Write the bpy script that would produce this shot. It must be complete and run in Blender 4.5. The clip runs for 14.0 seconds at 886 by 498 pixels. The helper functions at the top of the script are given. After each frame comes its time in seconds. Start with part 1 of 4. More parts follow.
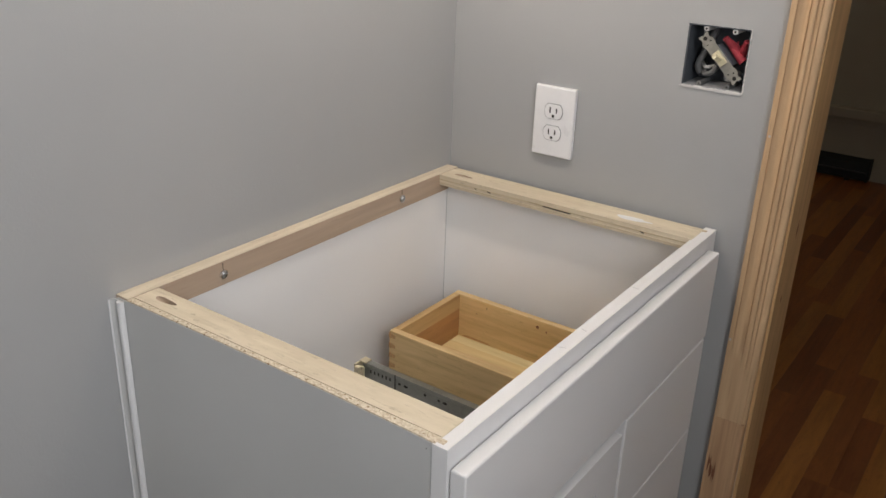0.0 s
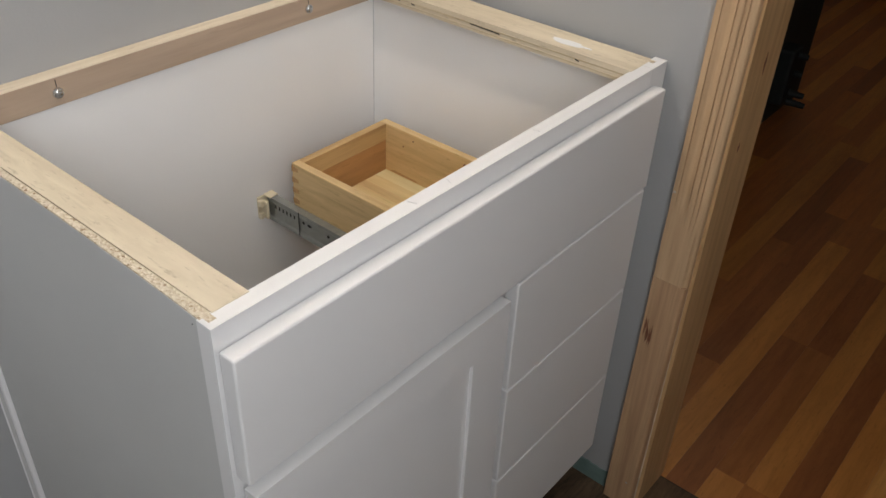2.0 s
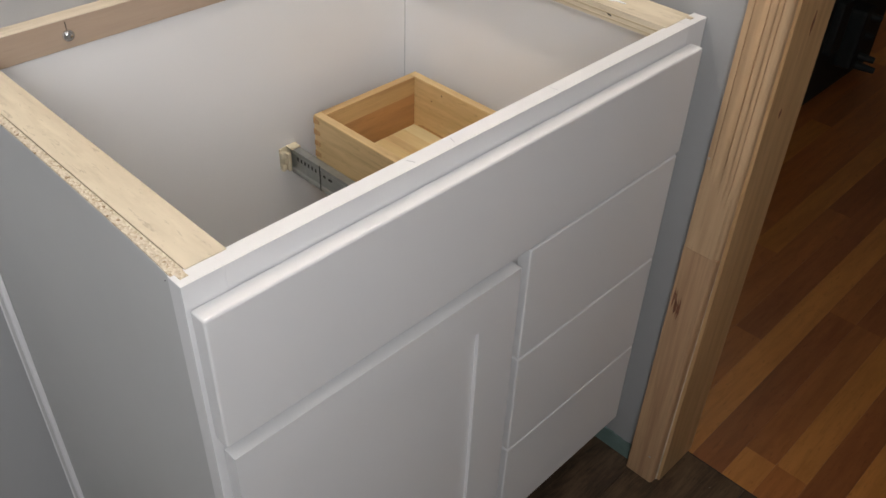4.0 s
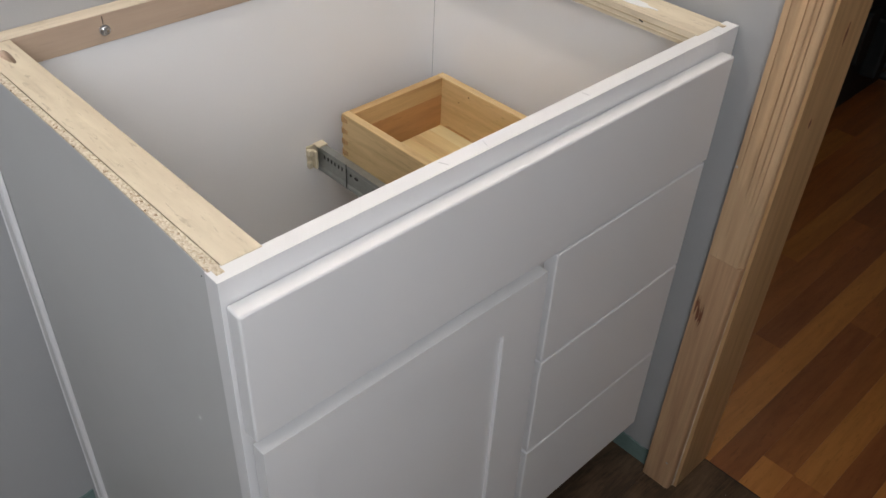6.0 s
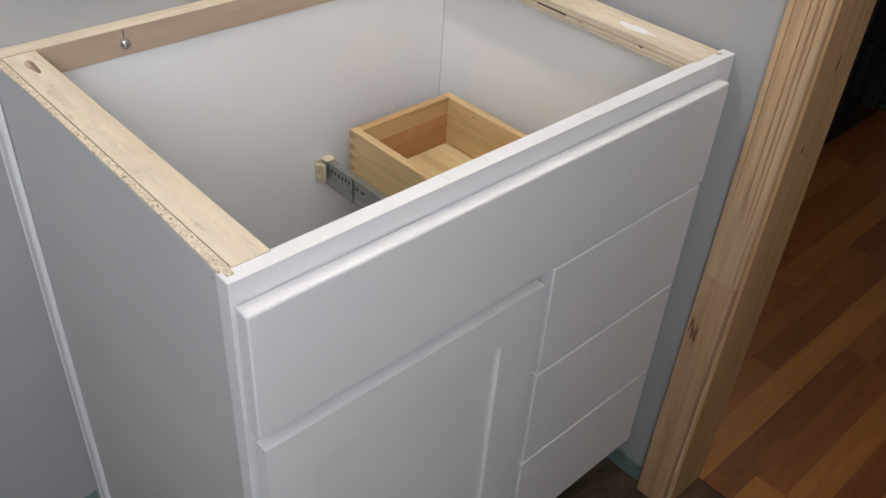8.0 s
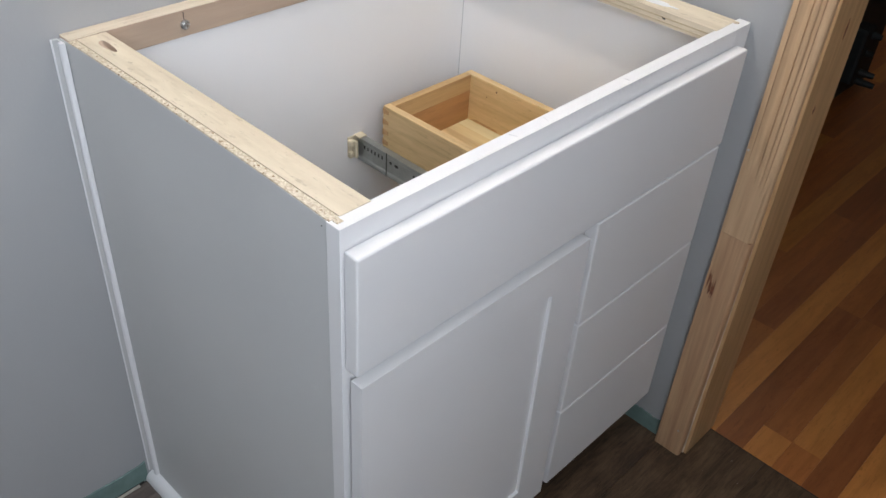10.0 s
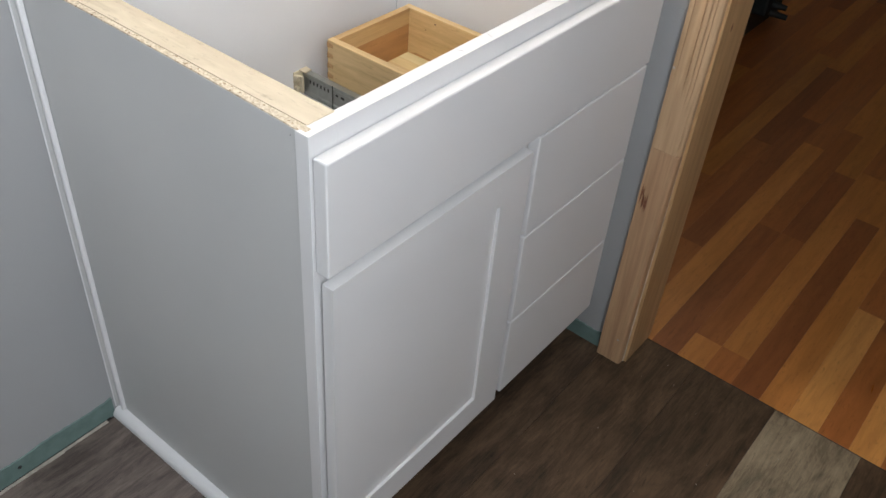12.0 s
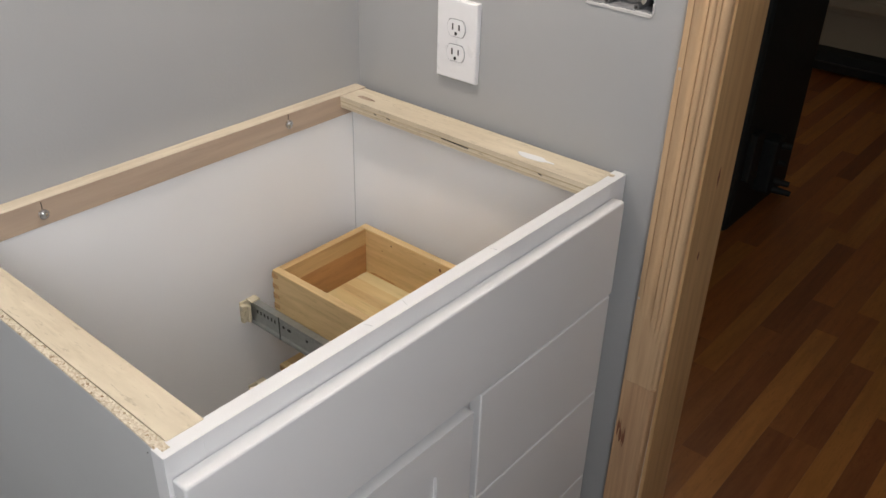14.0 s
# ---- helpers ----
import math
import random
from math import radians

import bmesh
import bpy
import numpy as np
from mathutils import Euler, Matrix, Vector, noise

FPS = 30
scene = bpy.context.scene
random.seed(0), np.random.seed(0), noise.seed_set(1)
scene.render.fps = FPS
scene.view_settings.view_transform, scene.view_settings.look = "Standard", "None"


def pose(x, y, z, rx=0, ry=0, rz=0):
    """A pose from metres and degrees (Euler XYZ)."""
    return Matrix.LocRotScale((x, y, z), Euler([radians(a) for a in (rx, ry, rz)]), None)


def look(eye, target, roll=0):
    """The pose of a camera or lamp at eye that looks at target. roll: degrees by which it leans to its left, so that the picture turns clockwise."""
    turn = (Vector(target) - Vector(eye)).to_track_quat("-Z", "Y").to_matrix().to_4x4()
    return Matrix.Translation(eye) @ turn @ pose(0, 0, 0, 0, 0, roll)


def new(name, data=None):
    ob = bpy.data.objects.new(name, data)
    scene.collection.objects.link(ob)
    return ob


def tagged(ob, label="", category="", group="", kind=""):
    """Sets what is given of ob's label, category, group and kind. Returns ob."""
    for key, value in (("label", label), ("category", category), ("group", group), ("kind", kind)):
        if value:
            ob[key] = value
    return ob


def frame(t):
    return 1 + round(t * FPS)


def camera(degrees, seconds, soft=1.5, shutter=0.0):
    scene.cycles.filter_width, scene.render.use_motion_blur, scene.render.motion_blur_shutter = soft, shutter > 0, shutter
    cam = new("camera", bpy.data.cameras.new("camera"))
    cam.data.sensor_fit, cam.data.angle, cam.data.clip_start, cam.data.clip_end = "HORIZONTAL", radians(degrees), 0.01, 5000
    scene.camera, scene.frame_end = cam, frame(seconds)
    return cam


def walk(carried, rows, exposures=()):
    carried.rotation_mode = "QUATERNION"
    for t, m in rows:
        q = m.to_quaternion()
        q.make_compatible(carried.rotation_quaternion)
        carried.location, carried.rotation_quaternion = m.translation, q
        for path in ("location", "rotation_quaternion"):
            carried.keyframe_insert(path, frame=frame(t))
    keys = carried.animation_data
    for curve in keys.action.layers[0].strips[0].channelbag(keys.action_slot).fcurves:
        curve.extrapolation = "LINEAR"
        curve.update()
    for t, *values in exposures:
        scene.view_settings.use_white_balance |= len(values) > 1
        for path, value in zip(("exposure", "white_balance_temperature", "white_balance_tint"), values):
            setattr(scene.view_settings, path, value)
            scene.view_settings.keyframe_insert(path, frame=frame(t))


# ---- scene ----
cam = camera(54.1, 14.0)
PATH = [
    (0, (0.929, -1.353, 1.363), (-0.126, 0.155, 0.58), 2.0),
    (0.5, (0.927, -1.349, 1.354), (-0.078, 0.119, 0.441), 2.4),
    (1, (0.935, -1.328, 1.342), (-0.029, 0.099, 0.325), 3.2),
    (1.5, (0.954, -1.226, 1.329), (0.004, 0.164, 0.249), 3.6),
    (2, (1.001, -1.063, 1.307), (-0.015, 0.216, 0.153), 2.8),
    (2.5, (1.018, -1.005, 1.292), (-0.04, 0.195, 0.091), 1.7),
    (3, (1.027, -0.992, 1.29), (-0.041, 0.164, 0.056), 1.3),
    (5.5, (1.01, -0.997, 1.29), (-0.071, 0.135, 0.045), 3.2),
    (6, (1.011, -1.006, 1.295), (-0.085, 0.112, 0.051), 3.0),
    (6.5, (1.021, -1.019, 1.302), (-0.098, 0.08, 0.061), 3.5),
    (7, (1.036, -1.02, 1.301), (-0.081, 0.088, 0.066), 4.6),
    (7.5, (1.041, -1.022, 1.307), (-0.088, 0.094, 0.091), 4.2),
    (10, (1.025, -1.173, 1.314), (-0.039, 0.012, 0.104), 4.1),
    (10.5, (1.027, -1.245, 1.321), (0.027, -0.019, 0.098), 5.0),
    (11, (1.046, -1.262, 1.316), (0.118, 0.001, 0.073), 5.9),
    (11.5, (1.064, -1.269, 1.318), (0.141, -0.006, 0.073), 5.6),
    (12, (1.066, -1.261, 1.312), (0.16, -0.015, 0.036), 5.0),
    (12.5, (1.065, -1.265, 1.319), (0.159, -0.03, 0.034), 4.0),
    (13, (1.063, -1.26, 1.36), (0.093, 0.04, 0.189), 2.8),
    (13.5, (1.057, -1.195, 1.38), (0.024, 0.161, 0.334), 2.1),
    (14, (1.051, -1.032, 1.375), (-0.049, 0.295, 0.361), 1.7),
]
EXPOSURES = [(0.0, -0.20, 6640, 12), (1.0, -0.15, 6640, 12), (2.0, -0.11, 6600, 11), (3.0, -0.05, 6620, 12), (6.5, -0.04, 6400, 12), (7.5, -0.01, 6360, 12),
             (10.0, 0.24, 6020, 11), (11.0, 0.35, 6100, 10), (12.5, 0.36, 6310, 10), (13.2, 0.18, 6430, 11), (14.0, -0.04, 6550, 12)]
walk(cam, [(t, look(eye, target, roll)) for t, eye, target, roll in PATH], EXPOSURES)

# ---- world, daylight, lamp ----
world = bpy.data.worlds.new("world")
scene.world = world
world.use_nodes = True
wn = world.node_tree.nodes
sky = wn.new("ShaderNodeTexSky")
sky.sky_type, sky.sun_disc = "NISHITA", False
sky.sun_elevation, sky.sun_rotation = radians(35), radians(200)
wn["Background"].inputs["Strength"].default_value = 0.08
world.node_tree.links.new(sky.outputs[0], wn["Background"].inputs["Color"])


def lamp(name, kind, place, power, colour, **more):
    data = bpy.data.lights.new(name, kind)
    data.energy, data.color = power, colour
    for key, value in more.items():
        if key == "radius":
            data.shadow_soft_size = value
        if key == "size":
            data.shape, data.size, data.size_y = "RECTANGLE", value[0], value[1]
    ob = new(name, data)
    ob.matrix_world = place
    return ob


# the wall lamp over the vanity, and daylight in the window behind the walker
lamp("vanity_lamp", "POINT", pose(0.165, -0.33, 1.68), 12.0, (1.0, 0.89, 0.775), radius=0.025)
lamp("window_daylight", "AREA", pose(1.56, -1.43, 1.68, 90, 0, 90), 24.0, (0.945, 0.975, 1.0), size=(0.8, 1.0))
# the round lamp on the bathroom ceiling, in front of the vanity
lamp("bathroom_lamp", "POINT", pose(0.86, -0.62, 2.33), 4.0, (1.0, 0.93, 0.85), radius=0.09)
# the dim lamp on the hall ceiling
lamp("hall_lamp", "POINT", pose(-0.25, 2.35, 2.30), 2.7, (1.0, 0.84, 0.62), radius=0.09)


# ---- materials ----
class Nodes:
    """A small hand for writing node materials."""

    def __init__(self, name, rough=0.5, metal=0.0):
        self.mat = bpy.data.materials.new(name)
        self.mat.use_nodes = True
        self.tree = self.mat.node_tree
        self.bsdf = self.tree.nodes["Principled BSDF"]
        self.bsdf.inputs["Roughness"].default_value = rough
        self.bsdf.inputs["Metallic"].default_value = metal

    def add(self, kind, **values):
        node = self.tree.nodes.new(kind)
        for key, value in values.items():
            node.inputs[key.replace("_", " ")].default_value = value
        return node

    def link(self, a, b):
        self.tree.links.new(a, b)

    def coords(self, scale=(1, 1, 1), shift=0.0):
        """Object coordinates, moved by each object's own random number."""
        tex, mapping = self.add("ShaderNodeTexCoord"), self.add("ShaderNodeMapping")
        mapping.inputs["Scale"].default_value = scale
        if shift:
            info = self.add("ShaderNodeObjectInfo")
            mul = self.tree.nodes.new("ShaderNodeVectorMath")
            mul.operation = "MULTIPLY_ADD"
            mul.inputs[1].default_value = (shift, shift * 1.7, shift * 2.3)
            self.link(info.outputs["Random"], mul.inputs[0])
            self.link(tex.outputs["Object"], mul.inputs[2])
            self.link(mul.outputs[0], mapping.inputs["Vector"])
        else:
            self.link(tex.outputs["Object"], mapping.inputs["Vector"])
        return mapping.outputs[0]

    def noise(self, vec, scale, detail=4.0, rough=0.55, distort=0.0):
        n = self.add("ShaderNodeTexNoise", Scale=scale, Detail=detail, Roughness=rough, Distortion=distort)
        self.link(vec, n.inputs["Vector"])
        return n.outputs["Fac"]

    def ramp(self, fac, stops):
        r = self.tree.nodes.new("ShaderNodeValToRGB")
        while len(r.color_ramp.elements) < len(stops):
            r.color_ramp.elements.new(0.5)
        for e, (at, col) in zip(r.color_ramp.elements, stops):
            e.position = at
            e.color = (*col, 1) if len(col) == 3 else col
        self.link(fac, r.inputs[0])
        return r.outputs[0]

    def mix(self, fac, a, b, mode="MIX"):
        m = self.tree.nodes.new("ShaderNodeMix")
        m.data_type, m.blend_type = "RGBA", mode
        for sock, v in ((m.inputs[0], fac), (m.inputs[6], a), (m.inputs[7], b)):
            if isinstance(v, (int, float)):
                sock.default_value = v
            elif isinstance(v, tuple):
                sock.default_value = (*v, 1)
            else:
                self.link(v, sock)
        return m.outputs[2]

    def colour(self, socket):
        self.link(socket, self.bsdf.inputs["Base Color"])

    def rough(self, fac, lo, hi):
        m = self.add("ShaderNodeMapRange")
        m.inputs["To Min"].default_value, m.inputs["To Max"].default_value = lo, hi
        self.link(fac, m.inputs[0])
        self.link(m.outputs[0], self.bsdf.inputs["Roughness"])

    def bump(self, fac, strength, distance):
        b = self.add("ShaderNodeBump", Strength=strength, Distance=distance)
        self.link(fac, b.inputs["Height"])
        self.link(b.outputs[0], self.bsdf.inputs["Normal"])


def grey(v):
    return (v, v, v)


def scaled(c, f):
    return tuple(min(1.0, v * f) for v in c)


def painted(name, colour, rough=0.5, stipple=260.0, relief=0.0006, strength=0.25, vary=0.05, spots=0.0):
    """Rolled or sprayed paint: slow tonal drift, fine stipple, a few scuffs."""
    n = Nodes(name, rough)
    v = n.coords()
    slow, fine = n.noise(v, 2.2, 3), n.noise(v, stipple, 3)
    c = n.ramp(slow, [(0.3, scaled(colour, 1 - vary)), (0.7, scaled(colour, 1 + vary))])
    if spots:
        scuff = n.ramp(n.noise(v, 14, 6, 0.7), [(0.66, grey(0.0)), (0.8, grey(spots))])
        c = n.mix(scuff, c, scaled(colour, 0.72))
    n.colour(c)
    n.rough(n.noise(v, 9, 4), rough - 0.07, rough + 0.1)
    n.bump(fine, strength, relief)
    return n.mat


def plain(name, colour, rough=0.5, metal=0.0, vary=0.12, scale=40.0):
    n = Nodes(name, rough, metal)
    f = n.noise(n.coords(shift=3.0), scale, 5)
    n.colour(n.ramp(f, [(0.3, scaled(colour, 1 - vary)), (0.7, scaled(colour, 1 + vary))]))
    n.rough(f, max(0.03, rough - 0.1), rough + 0.1)
    return n.mat


def wood(name, dark, light, axis, rough=0.5, figure=1.0, fine=1.0, knots=None, varied=0.0, shift=5.0, gap=0.5, flecks=0.0):
    """Timber with its grain along one axis: broad figure, fine streaks, pores, now and then a knot."""
    n = Nodes(name, rough)
    def stretch(across, along):
        s = [across] * 3
        s["xyz".index(axis)] = along
        return n.coords(tuple(s), shift)
    broad = n.noise(stretch(22 * figure, 1.6), 1.0, 4, 0.55, 0.7)
    streak = n.noise(stretch(170 * fine, 4.0), 1.0, 5, 0.6, 0.2)
    pore = n.noise(stretch(620 * fine, 14.0), 1.0, 2, 0.5)
    c = n.ramp(broad, [(0.28, dark), (gap, tuple((a + b) / 2 for a, b in zip(dark, light))), (0.72, light)])
    c = n.mix(0.55, c, n.ramp(streak, [(0.3, scaled(dark, 0.82)), (0.62, light)]))
    c = n.mix(n.ramp(pore, [(0.62, grey(0.0)), (0.75, grey(0.28))]), c, scaled(dark, 0.6))
    if flecks:
        dash = n.noise(stretch(210, 42), 1.0, 3, 0.6, 0.6)
        c = n.mix(n.ramp(dash, [(0.60, grey(0.0)), (0.70, grey(flecks))]), c, scaled(dark, 0.72))
        blotch = n.noise(stretch(60, 16), 1.0, 4, 0.6, 0.4)
        c = n.mix(n.ramp(blotch, [(0.52, grey(0.0)), (0.68, grey(flecks * 0.7))]), c, scaled(dark, 0.88))
    if varied:
        info = n.add("ShaderNodeObjectInfo")
        hue = n.add("ShaderNodeHueSaturation")
        m = n.add("ShaderNodeMapRange")
        m.inputs["To Min"].default_value, m.inputs["To Max"].default_value = 1 - varied, 1 + varied
        n.link(info.outputs["Random"], m.inputs[0])
        n.link(m.outputs[0], hue.inputs["Value"])
        n.link(c, hue.inputs["Color"])
        c = hue.outputs[0]
    if knots:
        v = n.coords(tuple(0.42 if a == axis else 1.0 for a in "xyz"))
        vor = n.add("ShaderNodeTexVoronoi", Scale=knots)
        n.link(v, vor.inputs["Vector"])
        k = n.ramp(vor.outputs["Distance"], [(0.035, grey(1.0)), (0.10, grey(0.0))])
        c = n.mix(k, c, scaled(dark, 0.35))
    n.colour(c)
    n.rough(streak, rough - 0.08, rough + 0.12)
    n.bump(streak, 0.25, 0.0004)
    return n.mat


def chipboard():
    n = Nodes("particle_board", 0.85)
    v = n.coords((1, 1, 1))
    vor = n.add("ShaderNodeTexVoronoi", Scale=430.0)
    n.link(v, vor.inputs["Vector"])
    split = n.tree.nodes.new("ShaderNodeSeparateColor")
    n.link(vor.outputs["Color"], split.inputs[0])
    c = n.ramp(split.outputs[0], [(0.0, (0.26, 0.17, 0.09)), (0.06, (0.53, 0.43, 0.30)), (0.5, (0.64, 0.555, 0.42)), (1.0, (0.73, 0.65, 0.52))])
    n.colour(c)
    n.bump(vor.outputs["Distance"], 0.8, 0.0012)
    return n.mat


def board_stock():
    """Green moisture-resistant board with the torn lower edge of the paint over it, in the wall's own height."""
    n = Nodes("green_board", 0.8)
    v = n.coords()
    f = n.noise(v, 30, 6, 0.65)
    n.colour(n.ramp(f, [(0.25, (0.12, 0.185, 0.17)), (0.75, (0.185, 0.265, 0.245))]))
    n.bump(n.noise(v, 300, 3), 0.3, 0.0006)
    return n.mat


def vinyl(name, dark, light):
    """Printed vinyl plank: cloudy weathered-oak print with dark checks along the plank."""
    n = Nodes(name, 0.55)
    cloud = n.noise(n.coords((15, 4.6, 15), 7.0), 1.0, 8, 0.64, 0.8)
    blotch = n.noise(n.coords((46, 13, 46), 3.0), 1.0, 8, 0.74, 1.4)
    grain = n.noise(n.coords((190, 8, 190), 7.0), 1.0, 9, 0.78, 0.7)
    check = n.noise(n.coords((110, 16, 110), 9.0), 1.0, 7, 0.72, 1.4)
    c = n.ramp(cloud, [(0.38, scaled(dark, 0.28)), (0.47, dark), (0.62, scaled(light, 1.3))])
    c = n.mix(0.35, c, n.ramp(blotch, [(0.40, scaled(dark, 0.4)), (0.62, scaled(light, 1.2))]))
    c = n.mix(0.34, c, n.ramp(grain, [(0.40, scaled(dark, 0.4)), (0.62, scaled(light, 1.1))]))
    c = n.mix(n.ramp(check, [(0.58, grey(0.0)), (0.68, grey(0.7))]), c, scaled(dark, 0.38))
    dust = n.noise(n.coords((1, 1, 1), 4.0), 210.0, 4, 0.7)
    c = n.mix(n.ramp(dust, [(0.66, grey(0.0)), (0.76, grey(0.45))]), c, (0.30, 0.26, 0.21))
    n.colour(c)
    n.rough(grain, 0.42, 0.62)
    n.bump(grain, 0.22, 0.0005)
    return n.mat


M_WALL = painted("grey_wall_paint", (0.385, 0.390, 0.392), 0.55, 240, 0.0007, 0.3, 0.03)
M_FARWALL = painted("hall_paint", (0.50, 0.45, 0.34), 0.6, 200)
M_CEIL = painted("ceiling_paint", (0.78, 0.78, 0.76), 0.8, 160, 0.001)
M_WHITE = painted("white_cabinet_paint", (0.76, 0.755, 0.755), 0.46, 420, 0.0002, 0.2, 0.02, 0.12)
M_INNER = painted("white_laminate", (0.86, 0.855, 0.85), 0.5, 300, 0.0001, 0.1, 0.03)
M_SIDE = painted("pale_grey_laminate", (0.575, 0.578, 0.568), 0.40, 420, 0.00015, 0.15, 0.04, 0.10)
M_TRIM = painted("white_trim_paint", (0.80, 0.80, 0.80), 0.35, 300, 0.0002, 0.2, 0.02, 0.1)
M_BIRCH_X = wood("birch_ply", (0.615, 0.515, 0.37), (0.725, 0.64, 0.49), "x", 0.6, 0.45, 0.25, flecks=0.75)
M_BIRCH_Y = wood("birch_ply_rail_edge", (0.60, 0.505, 0.375), (0.725, 0.645, 0.51), "y", 0.6, 0.6, 0.4, flecks=0.6)
M_RAIL = wood("beech_faced_rail", (0.45, 0.335, 0.245), (0.52, 0.40, 0.30), "y", 0.55, 0.4, 0.35)
M_PLY = wood("birch_ply_core", (0.46, 0.37, 0.235), (0.60, 0.505, 0.35), "x", 0.7, 1.2, 0.8, flecks=0.5)
M_CHIP = chipboard()
M_DRAWER_X = wood("drawer_poplar", (0.535, 0.350, 0.150), (0.765, 0.560, 0.290), "x", 0.45, 0.9, 0.35, knots=5.0, flecks=0.35)
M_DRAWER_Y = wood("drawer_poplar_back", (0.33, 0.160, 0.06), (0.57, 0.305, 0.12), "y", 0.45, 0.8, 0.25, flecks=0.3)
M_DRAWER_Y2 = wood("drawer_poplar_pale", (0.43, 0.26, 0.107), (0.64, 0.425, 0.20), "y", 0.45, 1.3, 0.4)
M_DRAWER_FLOOR = wood("drawer_bottom_ply", (0.68, 0.55, 0.27), (0.83, 0.71, 0.42), "x", 0.5, 0.9, 0.3)
M_DRAWER_TAN = wood("drawer_bottom_tan", (0.62, 0.455, 0.20), (0.79, 0.625, 0.33), "x", 0.5, 0.9, 0.3)
M_ENDGRAIN = plain("end_grain", (0.50, 0.29, 0.13), 0.7, 0, 0.25, 300)
M_PINE = wood("pine_casing", (0.49, 0.315, 0.175), (0.62, 0.425, 0.25), "z", 0.5, 1.5, 0.5)
M_PINE2 = wood("pine_casing_pale", (0.38, 0.215, 0.115), (0.58, 0.375, 0.215), "z", 0.5, 1.6, 0.7, shift=11.0)
M_JAMB = wood("pine_jamb", (0.42, 0.24, 0.10), (0.63, 0.405, 0.205), "z", 0.5, 1.4, 0.4, shift=8.0)
M_KNOT = plain("pine_resin_streak", (0.20, 0.075, 0.035), 0.5, 0, 0.4, 200)
M_STEEL = plain("zinc_plated_steel", (0.36, 0.375, 0.355), 0.42, 0.7, 0.1, 90)
M_SCREW = plain("bright_screw_steel", (0.62, 0.62, 0.62), 0.25, 0.95, 0.1, 200)
M_DARKHOLE = plain("dark_recess", (0.03, 0.028, 0.026), 0.8)
M_CREAM = plain("cream_plastic", (0.66, 0.58, 0.42), 0.45, 0, 0.06)
M_PLATE = plain("white_plastic", (0.82, 0.82, 0.83), 0.3, 0, 0.02)
M_BOX = plain("blue_grey_plastic_box", (0.085, 0.095, 0.11), 0.5, 0, 0.15)
M_RED = plain("red_wire_connector", (0.36, 0.035, 0.05), 0.5, 0, 0.3, 150)
M_ALMOND = plain("almond_switch_plastic", (0.66, 0.60, 0.42), 0.35)
M_YOKE = plain("galvanised_yoke", (0.45, 0.43, 0.38), 0.4, 0.7, 0.15, 120)
M_CABLE = plain("grey_cable_sheath", (0.13, 0.13, 0.13), 0.5)
M_DUST = plain("dusty_grey_plastic", (0.26, 0.265, 0.275), 0.8, 0, 0.2, 120)
# grey for the shade painted round the outlet's receptacles
M_RIM_SHADE = plain("outlet_rim_shade", (0.30, 0.30, 0.31), 0.6)
M_SEAM = plain("raw_panel_edge", (0.52, 0.52, 0.53), 0.7)
M_PENCIL = plain("faint_pencil", (0.60, 0.60, 0.61), 0.6)
M_GYPSUM = painted("torn_gypsum", (0.56, 0.55, 0.54), 0.9, 120, 0.003, 0.8)
M_GREEN = board_stock()
M_CAULK = plain("white_caulk", (0.50, 0.45, 0.39), 0.6, 0, 0.2, 60)
M_BEAD = plain("dull_caulk", (0.66, 0.54, 0.40), 0.6, 0, 0.3, 30)
M_BLACK = plain("black_plastic", (0.013, 0.017, 0.017), 0.65, 0, 0.3)
M_BLACKGREY = plain("dark_grey_plastic", (0.05, 0.055, 0.058), 0.5, 0, 0.2)
M_VINYL = [
    vinyl("vinyl_plank_brown", (0.064, 0.038, 0.020), (0.158, 0.098, 0.055)),
    vinyl("vinyl_plank_dark", (0.052, 0.031, 0.018), (0.138, 0.087, 0.050)),
    vinyl("vinyl_plank_grey", (0.185, 0.143, 0.092), (0.375, 0.300, 0.200)),
    vinyl("vinyl_plank_taupe", (0.095, 0.072, 0.060), (0.20, 0.160, 0.138)),
]
M_OAK = [wood("laminate_" + name, dark, light, "y", 0.30, 0.8, 0.3, knots=2.6, varied=0.07, shift=9.0, flecks=0.6) for name, dark, light in (
    ("red", (0.36, 0.120, 0.033), (0.52, 0.190, 0.052)),
    ("amber", (0.46, 0.178, 0.043), (0.61, 0.255, 0.067)),
    ("brown", (0.32, 0.110, 0.033), (0.46, 0.168, 0.050)),
    ("dark", (0.245, 0.081, 0.027), (0.38, 0.130, 0.042)),
    ("pale", (0.58, 0.255, 0.066), (0.74, 0.360, 0.105)))]
M_SLAB = plain("sub_floor", (0.05, 0.045, 0.04), 0.9)


# ---- mesh helpers ----
def part(name, bm, material, parent=None, label="", smooth=False):
    me = bpy.data.meshes.new(name)
    bmesh.ops.recalc_face_normals(bm, faces=bm.faces)
    for f in bm.faces:
        f.smooth = smooth
    bm.to_mesh(me)
    bm.free()
    for m in material if isinstance(material, (list, tuple)) else (material,):
        me.materials.append(m)
    ob = new(name, me)
    if parent:
        ob.parent = parent
        if parent.type == "EMPTY":
            ob.matrix_parent_inverse = Matrix.Translation(-parent.location)
    if label:
        ob["label"] = label
    return ob


def thing(name, place, label, category, group=""):
    ob = new(name)
    ob.empty_display_size = 0.1
    ob.location = place
    return tagged(ob, label, category, group)


